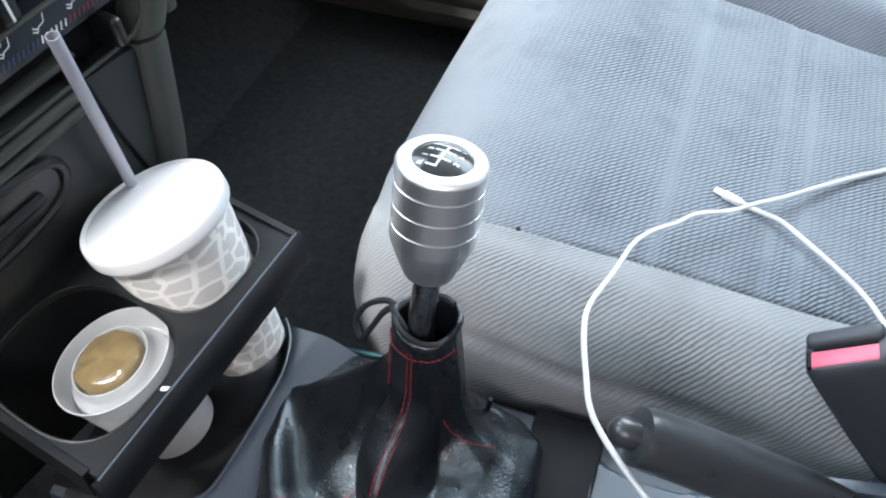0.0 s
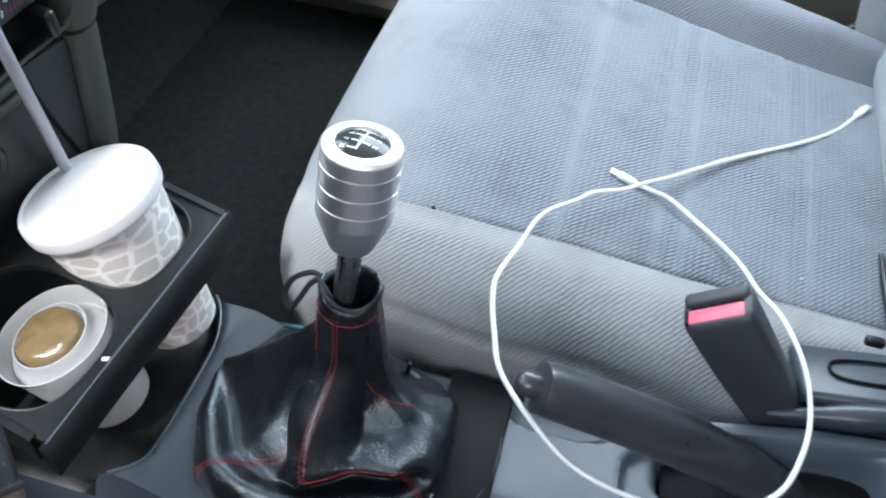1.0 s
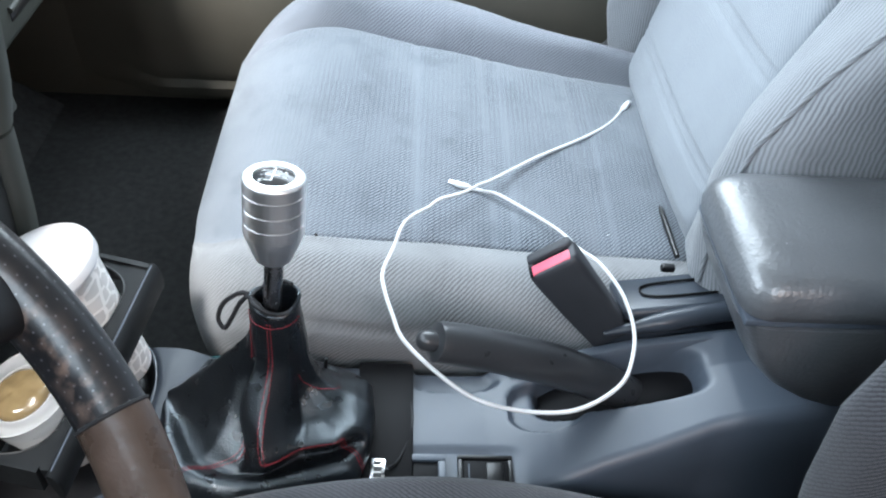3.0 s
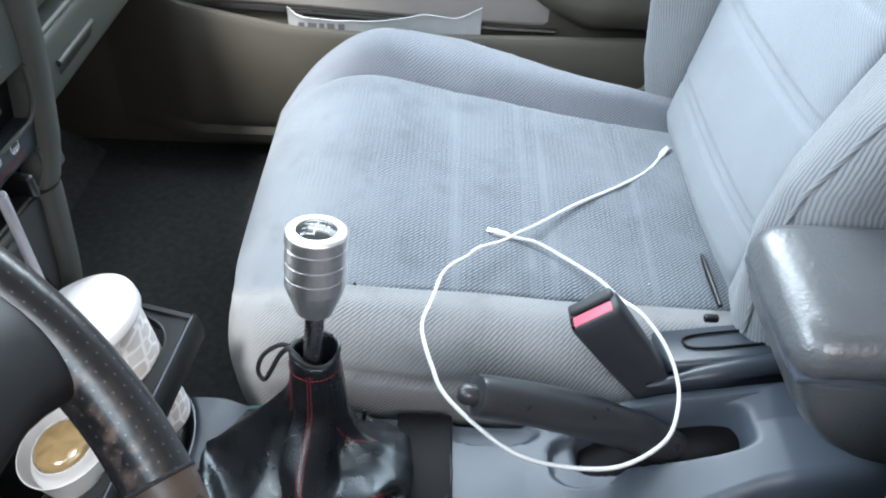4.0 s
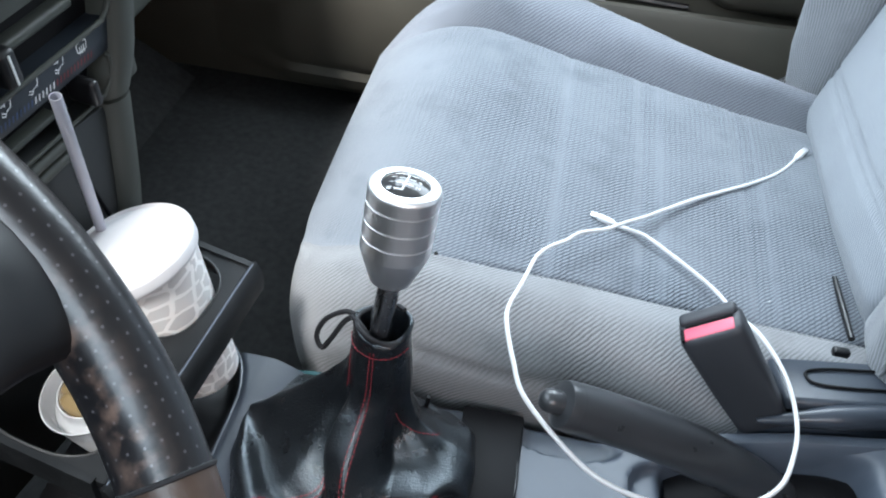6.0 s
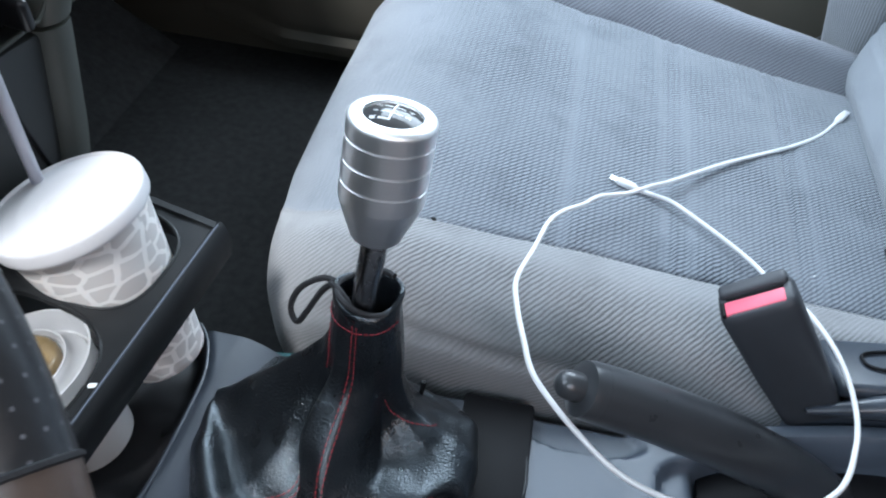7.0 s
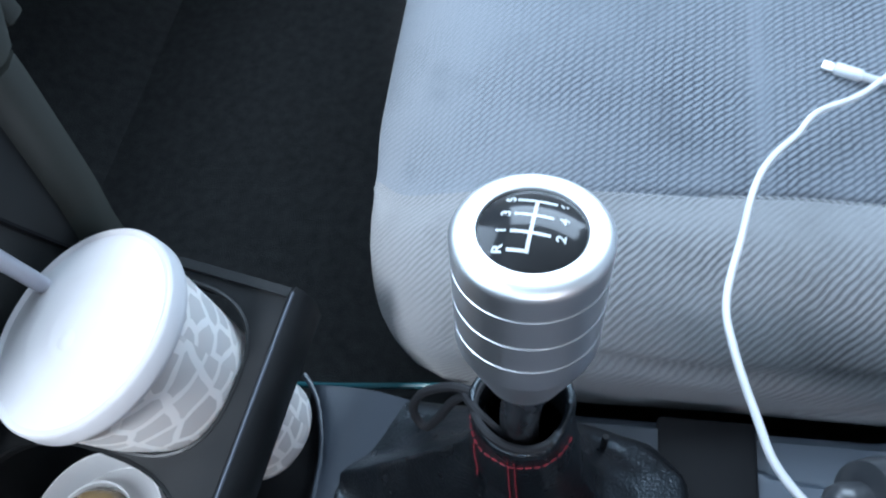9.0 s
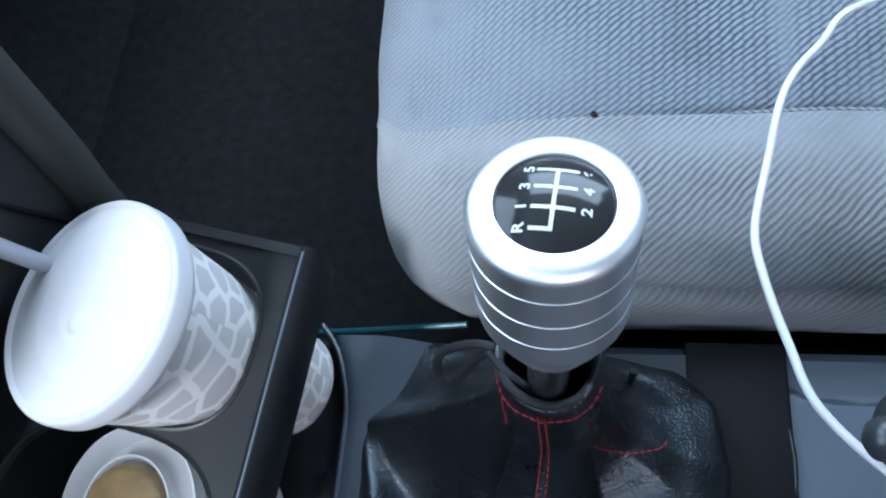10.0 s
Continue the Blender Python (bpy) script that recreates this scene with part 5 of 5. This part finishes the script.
def boot_grid():
    """The skin's points: flat between folds, then softened a little and creased."""
    g = []
    curves = [curve_through(a, 80) for a in FOLDS]
    for lv in range(8):
        for q in range(10):
            line = [c[lv * 10 + q] for c in curves]
            g.append([line[k].lerp(line[(k + 1) % NF], m / SUB) for k in range(NF) for m in range(SUB)])
    g.append([FOLDS[k][8].lerp(FOLDS[(k + 1) % NF][8], m / SUB) for k in range(NF) for m in range(SUB)])
    n = len(g[0])
    for _ in range(4):
        g = [g[0]] + [[g[i][j] * 0.4 + (g[i - 1][j] + g[i + 1][j] + g[i][j - 1] + g[i][(j + 1) % n]) * 0.15 for j in range(n)] for i in range(1, len(g) - 1)] + [g[-1]]
    for i in range(1, len(g) - 1):
        low = min(1.0, i / 8) * min(1.0, (len(g) - 1 - i) / 20)
        for j in range(n):
            p = g[i][j]
            out = Vector((p.x + 0.127, p.y - 0.327, 0.03)).normalized()
            g[i][j] = p + out * low * (0.0020 * wobble(p.x, p.y, p.z * 1.6, 30) + 0.0006 * wobble(p.x, p.y, p.z, 80))
    return g


BOOT = boot_grid()


def gaiter(u, v, out=0.0):
    """A point of the gaiter's skin at fold u and level v."""
    def at(a, b):
        return BOOT[max(0, min(len(BOOT) - 1, b))][a % (NF * SUB)]
    a, b = u * SUB, v * 10
    i, j = int(math.floor(a)), int(math.floor(b))
    f, h = a - i, b - j
    p = at(i, j).lerp(at(i + 1, j), f).lerp(at(i, j + 1).lerp(at(i + 1, j + 1), f), h)
    nrm = (at(i + 1, j) - at(i - 1, j)).cross(at(i, j + 1) - at(i, j - 1)).normalized()
    return p + nrm * out


rows = [list(r) for r in BOOT]
ANG = [math.atan2(p.y - 0.327, p.x + 0.127) for p in BOOT[-1]]
# the top edge turns over and goes down inside
for r, z in ((0.0212, 0.3705), (0.0205, 0.3730), (0.0190, 0.3738), (0.0176, 0.3720), (0.0168, 0.362), (0.016, 0.345)):
    rows.append([Vector((-0.127 + r * math.cos(a) * (1 + 0.05 * math.sin(3 * a)), 0.327 + r * math.sin(a) * 0.98, z + 0.0028 * math.sin(2 * a + 1))) for a in ANG])
boot = part("gaiter", surf(rows, close=True), LEATHER, lever, "creased black leather gaiter, open at the neck", angle=80)


def stitches(path, name, step=0.0034, offset=0.0):
    """A row of short red stitches along a line on the gaiter."""
    pts = []
    for i in range(200):
        f = i / 199 * (len(path) - 1)
        k = min(int(f), len(path) - 2)
        f -= k
        phi = path[k][0] * (1 - f) + path[k + 1][0] * f + offset
        t = path[k][1] * (1 - f) + path[k + 1][1] * f
        pts.append(gaiter(phi, t, 0.0003))
    bm, run, start = bmesh.new(), 0.0, pts[0]
    for a, b in zip(pts, pts[1:]):
        run += (b - a).length
        if run >= step:
            if (b - start).length > 0.0015:
                join_into(bm, tube([start, start.lerp(b, 0.15), start.lerp(b, 0.65), start.lerp(b, 0.8)], [0.0002, 0.00044, 0.00044, 0.0002], 6))
            run, start = 0.0, b
    return part(name, bm, THREAD, boot, "red stitching")


FRONT = [(5.0, 7.85), (5.0, 6.5), (5.0, 5.2), (4.95, 4.4), (5.1, 4.05), (5.6, 3.95), (6.5, 3.92), (7.6, 3.95), (8.2, 3.95)]
stitches(FRONT, "seam_stitching", offset=-0.10)
stitches(FRONT, "seam_stitching", offset=0.12)
stitches([(0.0, 7.75), (5.0, 7.70), (10.0, 7.75)], "neck_stitching")
stitches([(1.75, 0.3), (1.95, 1.2), (2.15, 2.2), (2.5, 3.4), (2.9, 4.4), (3.35, 5.0)], "panel_stitching")
stitches([(1.85, 0.3), (2.05, 1.2), (2.25, 2.1), (2.6, 3.3), (3.0, 4.25), (3.45, 4.85)], "panel_stitching")
stitches([(7.4, 6.15), (8.6, 5.85), (9.6, 5.4), (10.2, 5.0)], "panel_stitching")
stitches([(1.9, 7.5), (2.0, 6.8), (1.9, 6.3)], "panel_stitching")
stitches([(8.2, 3.9), (8.35, 2.5), (8.4, 0.4)], "panel_stitching")
stitches([(8.3, 3.9), (8.45, 2.5), (8.5, 0.4)], "panel_stitching")
part("neck_cord", tube(curve_through([(-0.127 + 0.0185 * math.cos(a), 0.327 + 0.018 * math.sin(a), 0.3735 + 0.003 * math.sin(a * 2)) for a in np.linspace(0.8, 5.8, 14)], 60), 0.0018, 8), CORD, lever, "black draw cord round the neck")
part("cord_loop", tube(curve_through([(-0.146, 0.331, 0.372), (-0.156, 0.333, 0.371), (-0.170, 0.334, 0.358), (-0.176, 0.332, 0.342), (-0.171, 0.328, 0.334), (-0.164, 0.328, 0.346), (-0.155, 0.330, 0.364), (-0.145, 0.330, 0.374)], 40), 0.0020, 8), CORD, lever, "loop of black cord hanging from the neck")
part("cord_tail", tube(curve_through([(-0.150, 0.330, 0.371), (-0.143, 0.321, 0.376), (-0.134, 0.316, 0.368), (-0.130, 0.316, 0.352)], 20), 0.0019, 8), CORD, lever)
part("gaiter_peg", tube([gaiter(12.0, 5.0), gaiter(12.0, 5.0) + Vector((0.001, 0.002, 0.011))], 0.0018, 8), SOCKET, lever)

# ---- pull-out cup holder ----
def tray_z(s, n=0.115):
    return 0.3485 + 0.100 * s - 0.08 * (n - 0.115)


def lip_n(s):
    """How far the front bar stands out along its length."""
    return 0.1160 + 0.0080 * min(1.0, max(0.0, -s / 0.19))


holder = thing("cup_holder", stack(-0.09, 0.06, 0.30), "black plastic cup holder pulled out of the dashboard", "cup holder")


def plate_with_holes(outer, holes, thick):
    bm = bmesh.new()
    loops = []
    for pts in (outer, *holes):
        top = [bm.verts.new(stack(s, n, tray_z(s, n))) for s, n in pts]
        loops.append(top)
        for i in range(len(top)):
            bm.edges.new((top[i], top[(i + 1) % len(top)]))
    bmesh.ops.triangle_fill(bm, use_beauty=True, use_dissolve=False, edges=bm.edges[:])
    ex = bmesh.ops.extrude_face_region(bm, geom=bm.faces[:])
    for v in ex["geom"]:
        if isinstance(v, bmesh.types.BMVert):
            v.co.z -= thick
    return bm


def opening(s, n, half_s, half_n, power, k=44):
    """A rounded opening in the tray."""
    return [(s + half_s * math.copysign(abs(math.cos(a)) ** power, math.cos(a)), n + half_n * math.copysign(abs(math.sin(a)) ** power, math.sin(a))) for a in np.linspace(0, 2 * math.pi, k + 1)[:-1]]


CUP_OPENING = opening(-0.0462, 0.060, 0.0417, 0.0462, 0.72)
TUB_OPENING = opening(-0.1382, 0.0605, 0.0478, 0.0525, 0.74)
outer = [(0.002, -0.02), (0.004, 0.10), (0.004, 0.1145), (-0.09, 0.1182), (-0.188, 0.1222), (-0.190, 0.10), (-0.188, -0.02), (-0.09, -0.02)]
part("tray_plate", plate_with_holes(outer, [CUP_OPENING, TUB_OPENING], 0.006), TRAY, holder, "flat tray with two round openings", angle=30)
lip = []
for i in range(33):
    s = -0.194 + 0.200 * i / 32
    z = tray_z(s)
    lip.append([stack(s, lip_n(s) + n, z + h) for n, h in ((-0.0025, 0.0015), (0.0, 0.003), (0.0028, 0.0012), (0.0060, -0.006), (0.0072, -0.015), (0.0060, -0.0245), (0.0028, -0.026), (0.0, -0.015), (-0.002, -0.004))])
part("front_lip", surf(lip, close=True, cap_first=True, cap_last=True), TRAY, holder, "curved front bar with a worn shiny edge", angle=50)
part("lip_edge", tube([stack(s, lip_n(s), tray_z(s) + 0.0028) for s in np.linspace(-0.190, 0.003, 20)], 0.0008, 6), CONSOLE, holder)
part("scuff", box(0, 0.007, 0, 0.003, 0, 0.0008, 0.0003, 1), WHITE_INK, holder, "small pale scuff").matrix_local = Matrix.Translation(stack(-0.131, 0.1150, tray_z(-0.131, 0.1150) + 0.0004) - ORIGIN[holder]) @ pose(0, 0, 0, 0, 0, 20) @ Matrix.Translation(ORIGIN[holder])
for side in (-0.190, 0.003):
    part("tray_side", surf([[stack(side + a, n, tray_z(side, n) + h) for a, h in ((-0.0025, 0.002), (0.0025, 0.002), (0.0025, -0.022), (-0.0025, -0.022))] for n in (-0.02, 0.05, 0.114)], close=True, cap_first=True, cap_last=True), TRAY, holder)
for pts in (CUP_OPENING, TUB_OPENING):
    part("opening_rim", tube([stack(a, b, tray_z(a, b) - 0.0004) for a, b in pts], 0.0012, 6, closed=True), TRAY, holder)

# ---- drinks cup ----
CB, CT = Vector((-0.2739, 0.3451, 0.2556)), Vector((-0.3158, 0.3394, 0.3881))
CZ = (CT - CB).normalized()
CX = (Vector((1, 0, 0)) - CZ * CZ.x).normalized()
CM = basis(CB, CX, CZ.cross(CX), CZ)
CH = (CT - CB).length
cup = thing("drinks_cup", CB, "white paper cup printed with grey stone shapes, lid on", "cup")
part("cup_body", lathe([(0.0250, 0.0015), (0.0272, 0.0), (0.0286, 0.0012), (0.0292, 0.006), (0.0375, 0.5 * CH), (0.0452, CH - 0.010), (0.0456, CH - 0.004)], 72, CM), CUP, cup, "tapered paper body with grey stone print", angle=60)
lid = part("cup_lid", lathe([(0.0456, CH - 0.0115), (0.0480, CH - 0.0112), (0.0488, CH - 0.0100), (0.0490, CH - 0.0080), (0.0489, CH - 0.0020), (0.0485, CH - 0.0004), (0.0477, CH + 0.0005), (0.0466, CH + 0.0002), (0.0452, CH - 0.0008), (0.0440, CH - 0.0008), (0.036, CH - 0.0004), (0.0310, CH - 0.0003), (0.0297, CH - 0.0001), (0.0284, CH - 0.0002), (0.022, CH), (0.0170, CH + 0.0001), (0.0158, CH + 0.0003), (0.0146, CH + 0.0002), (0.008, CH + 0.0003), (0.001, CH + 0.0004)], 96, CM), LID, cup, "white frosted plastic lid", angle=30)
part("lid_nub", lathe([(0.0060, CH - 0.0002), (0.0040, CH + 0.0007), (0.0010, CH + 0.0008)], 24, CM @ Matrix.Translation((-0.004, -0.006, 0))), LID, lid)
straw = thing("drinking_straw", (-0.327, 0.345, 0.37), "translucent milky plastic drinking straw leaning behind the cup lid", "straw")
S0, S1 = Vector((-0.3390, 0.3370, 0.5090)), Vector((-0.3480, 0.3630, 0.3765))
sd = (S0 - S1).normalized()
rows = []
sx = sd.orthogonal().normalized()
sy = sd.cross(sx)
for p, r in ((S1, 0.0040), (S0, 0.0040), (S0, 0.0034), (S1, 0.0034)):
    rows.append([p + r * (math.cos(2 * math.pi * j / 20) * sx + math.sin(2 * math.pi * j / 20) * sy) for j in range(20)])
part("straw_tube", surf(rows, close=True), STRAW, straw)

# ---- small tub with syrup ----
JB, JT = Vector((-0.2942, 0.2759, 0.2435)), Vector((-0.3141, 0.2648, 0.3250))
JZ = (JT - JB).normalized()
JX = (Vector((1, 0, 0)) - JZ * JZ.x).normalized()
JM = basis(JB, JX, JZ.cross(JX), JZ)
JH = (JT - JB).length
tub = thing("plastic_tub", JB, "milky plastic tub holding a clear cup of amber syrup", "tub")
part("tub_body", lathe([(0.0245, 0.0008), (0.0260, 0.0), (0.0272, 0.0015), (0.0318, 0.45 * JH), (0.0354, JH - 0.020), (0.0358, JH - 0.015), (0.0346, JH - 0.015), (0.0338, JH - 0.020)], 64, JM), MILKY, tub, "milky white tub", angle=60)
part("tub_collar", lathe([(0.0354, JH - 0.018), (0.0366, JH - 0.010), (0.0380, JH - 0.002), (0.0392, JH), (0.0394, JH + 0.0010), (0.0384, JH + 0.0012), (0.0372, JH - 0.002), (0.0358, JH - 0.010), (0.0346, JH - 0.017)], 64, JM, closed_ends=False), FROST, tub, "frosted raised collar")
part("inner_cup", lathe([(0.0346, JH - 0.016), (0.0322, JH - 0.013), (0.0285, JH - 0.010), (0.0268, JH - 0.006), (0.0260, JH - 0.002), (0.0250, JH - 0.002), (0.0240, JH - 0.008), (0.001, JH - 0.009)], 64, JM @ Matrix.Translation((-0.0035, 0.0005, 0)), closed_ends=False), FROST, tub, "translucent inner cup")
bm = lathe([(0.0232, JH - 0.009), (0.0228, JH - 0.0035), (0.0210, JH - 0.0005), (0.0175, JH + 0.0012), (0.0110, JH + 0.0022), (0.0050, JH + 0.0026), (0.001, JH + 0.0027)], 56, JM @ Matrix.Translation((-0.0055, 0.0005, 0)))
for v in bm.verts:
    v.co += JZ * 0.0024 * wobble(v.co.x, v.co.y, v.co.z, 90)
part("syrup", bm, SYRUP, tub, "glossy amber syrup", angle=80)

# ---- charging cable ----
cable = thing("charging_cable", (0.05, 0.58, 0.29), "white charging cable looped over the seat and handbrake", "cable")
CP = [(0.0506, 0.5743, 0.2980), (0.0655, 0.5713, 0.2970), (0.0790, 0.5680, 0.2962), (0.0990, 0.5552, 0.2935), (0.1227, 0.5366, 0.2910), (0.1445, 0.5168, 0.2885), (0.1581, 0.4876, 0.2931), (0.1741, 0.4566, 0.3012), (0.1875, 0.4154, 0.3037), (0.1919, 0.3760, 0.3011),
      (0.1851, 0.3396, 0.3012), (0.1670, 0.3044, 0.3007), (0.1287, 0.2839, 0.2924), (0.0857, 0.2808, 0.2920), (0.0418, 0.2832, 0.3034), (0.0090, 0.2976, 0.3176), (-0.0210, 0.3222, 0.3304), (-0.0319, 0.3468, 0.3366),
      (-0.0399, 0.3748, 0.3399), (-0.0414, 0.3996, 0.3373), (-0.0324, 0.4363, 0.3332), (-0.0247, 0.4664, 0.3338), (-0.0143, 0.4887, 0.3287), (0.0013, 0.5105, 0.3215), (0.0144, 0.5308, 0.3165), (0.0381, 0.5459, 0.3136), (0.0573, 0.5657, 0.3099), (0.0776, 0.5877, 0.3034), (0.1308, 0.6400, 0.2962), (0.1943, 0.6935, 0.2893), (0.2330, 0.7323, 0.2850), (0.2579, 0.7685, 0.2835)]
CP = [Vector(p) for p in CP]
part("cord", tube(curve_through(CP, 260), 0.0019, 10), CABLE, cable)


def plug(at, toward, name):
    d = (Vector(toward) - Vector(at)).normalized()
    side = d.cross(Vector((0, 0, 1))).normalized()
    m = basis(Vector(at), d, side, d.cross(side) * -1)
    body = part(name, rbox(0.017, 0.0076, 0.0056, 0.0022, m @ Matrix.Translation((0.0085, 0, 0))), CABLE, cable, "white moulded plug")
    part("contact_tongue", rbox(0.0068, 0.0066, 0.0018, 0.0007, m @ Matrix.Translation((0.0203, 0, 0))), ALU_BRIGHT, body)
    part("strain_relief", tube([m @ Vector((-0.006, 0, 0)), m @ Vector((0.001, 0, 0))], [0.0021, 0.0026], 12), CABLE, body)


plug((0.0480, 0.5750, 0.2985), (0.0270, 0.5825, 0.3000), "plug")
plug((0.2579, 0.7685, 0.2850), (0.270, 0.787, 0.286), "plug")

bm = bmesh.new()
for k in range(5):
    a = k * 2.4
    join_into(bm, tube([Vector((0.0018 * math.cos(a), 0.0012 * math.sin(a), 0.0002 * k)), Vector((0.0012 * math.cos(a + 1), 0.0014 * math.sin(a + 1), 0.0008 + 0.0002 * k)), Vector((0.0020 * math.cos(a + 2.2), 0.0015 * math.sin(a + 2.2), 0.0004))], [0.0005, 0.0008, 0.0004], 6))
bm.transform(Matrix.Translation((-0.1105, 0.4840, seat_top(-0.1105, 0.484) - 0.0030)))
solo("lint", bm, BLACK, "small ball of dark fluff caught on the seat seam", "lint")
crumb = solo("crumb", lathe([(0.0003, -0.0006), (0.0009, 0.0), (0.0004, 0.0007)], 8, Matrix.Translation((0.0, 0.0, 0.0))), CABLE, "tiny pale crumb lying on the seat cloth", "crumb")
tagged(crumb, group="crumbs on the seat")
for k, (x, y) in enumerate(((0.012, 0.515), (0.20, 0.530), (-0.055, 0.540), (0.115, 0.600), (0.035, 0.511))):
    m = Matrix.Translation((x, y, seat_top(x, y) + (0.0005 if y > 0.525 else -0.006)))
    if k:
        copy_thing(crumb, m)
    else:
        crumb.matrix_basis = m

lint = solo("lint", lathe([(0.0004, -0.0005), (0.0019, 0.0), (0.0013, 0.0009), (0.0003, 0.0012)], 7, Matrix.Diagonal((1.5, 0.8, 1.0, 1.0))), CORD, "dark speck of lint caught in the seat seam", "lint")
lint.matrix_basis = Matrix.Translation((-0.110, 0.486, seat_top(-0.110, 0.486) - 0.004)) @ pose(0, 0, 0, 0, 0, 25)

# thin black lead from the console to the gaiter
lead = thing("black_lead", (-0.018, 0.36, 0.23), "thin black wire running across the console beside the gaiter", "wire")
part("wire", tube(curve_through([(-0.012, 0.376, 0.2245), (-0.014, 0.355, 0.2250), (-0.010, 0.325, 0.2268), (-0.012, 0.30, 0.226), (-0.022, 0.272, 0.229), (-0.032, 0.262, 0.2315)], 40), 0.0012, 8), BLACK, lead)

# ---- steering wheel ----
wheel = thing("steering_wheel", (-0.23, -0.064, 0.642), "black perforated-leather steering wheel with a worn brown rim", "steering wheel")
WC, WT = Vector((-0.2296, -0.0643, 0.6422)), radians(42.5)
WU, WV = Vector((-math.sin(WT), 0, math.cos(WT))), Vector((0, 1, 0))
WN = WV.cross(WU)
RW, rw = 0.184, 0.0152


def rim(a0, a1, n, r, name, material):
    rows, wear = [], []
    for i in range(n + 1):
        a = radians(a0 + (a1 - a0) * i / n)
        d = math.cos(a) * WV + math.sin(a) * WU
        row = []
        for j in range(28):
            b = 2 * math.pi * j / 28
            row.append(WC + (RW + r * math.cos(b)) * d + r * 1.08 * math.sin(b) * WN)
            inner = max(0.0, math.cos(b - math.pi * 0.84)) ** 9
            span = lin(math.degrees(a), [-75, -60, -30, -18, -10], [0.6, 1, 1, 0.6, 0.0])
            wear.append(inner * span)
        rows.append(row)
    bm = surf(rows, close=True)
    ob = part(name, bm, material, wheel, angle=80)
    at = ob.data.attributes.new("wear", "FLOAT", "POINT")
    at.data.foreach_set("value", wear)
    return ob


rim(-39, 256, 150, rw, "rim_cover", WHEEL_LEATHER)
rim(-103, -39.4, 40, rw * 1.02, "rim_grip", WORN)
part("rim_seam", tube([WC + (RW + (rw + 0.0002) * math.cos(b)) * (math.cos(radians(-39.2)) * WV + math.sin(radians(-39.2)) * WU) + (rw + 0.0002) * 1.08 * math.sin(b) * WN for b in np.linspace(0, 2 * math.pi, 33)[:-1]], 0.0010, 6, closed=True), CORD, wheel)
for sgn in (1, -1):
    rows = []
    for i in range(13):
        f = i / 12
        c = WC + WV * sgn * (0.05 + (RW - 0.062) * f) - WU * (0.030 * f) + WN * 0.012 * (1 - f)
        h = lin(f, [0, 0.7, 1], [0.045, 0.036, 0.046])
        rows.append([c + WU * h * math.cos(b) + WN * 0.012 * math.sin(b) for b in np.linspace(0, 2 * math.pi, 25)[:-1]])
    part("spoke", surf(rows, close=True, cap_first=True, cap_last=True), BLACK, wheel)
part("hub", rbox(0.12, 0.10, 0.05, 0.018, basis(WC, WV, WU, WN)), BLACK, wheel, "padded hub cover")
part("column", tube([WC - WN * 0.02, WC - WN * 0.30], 0.03, 20), BLACK, wheel)
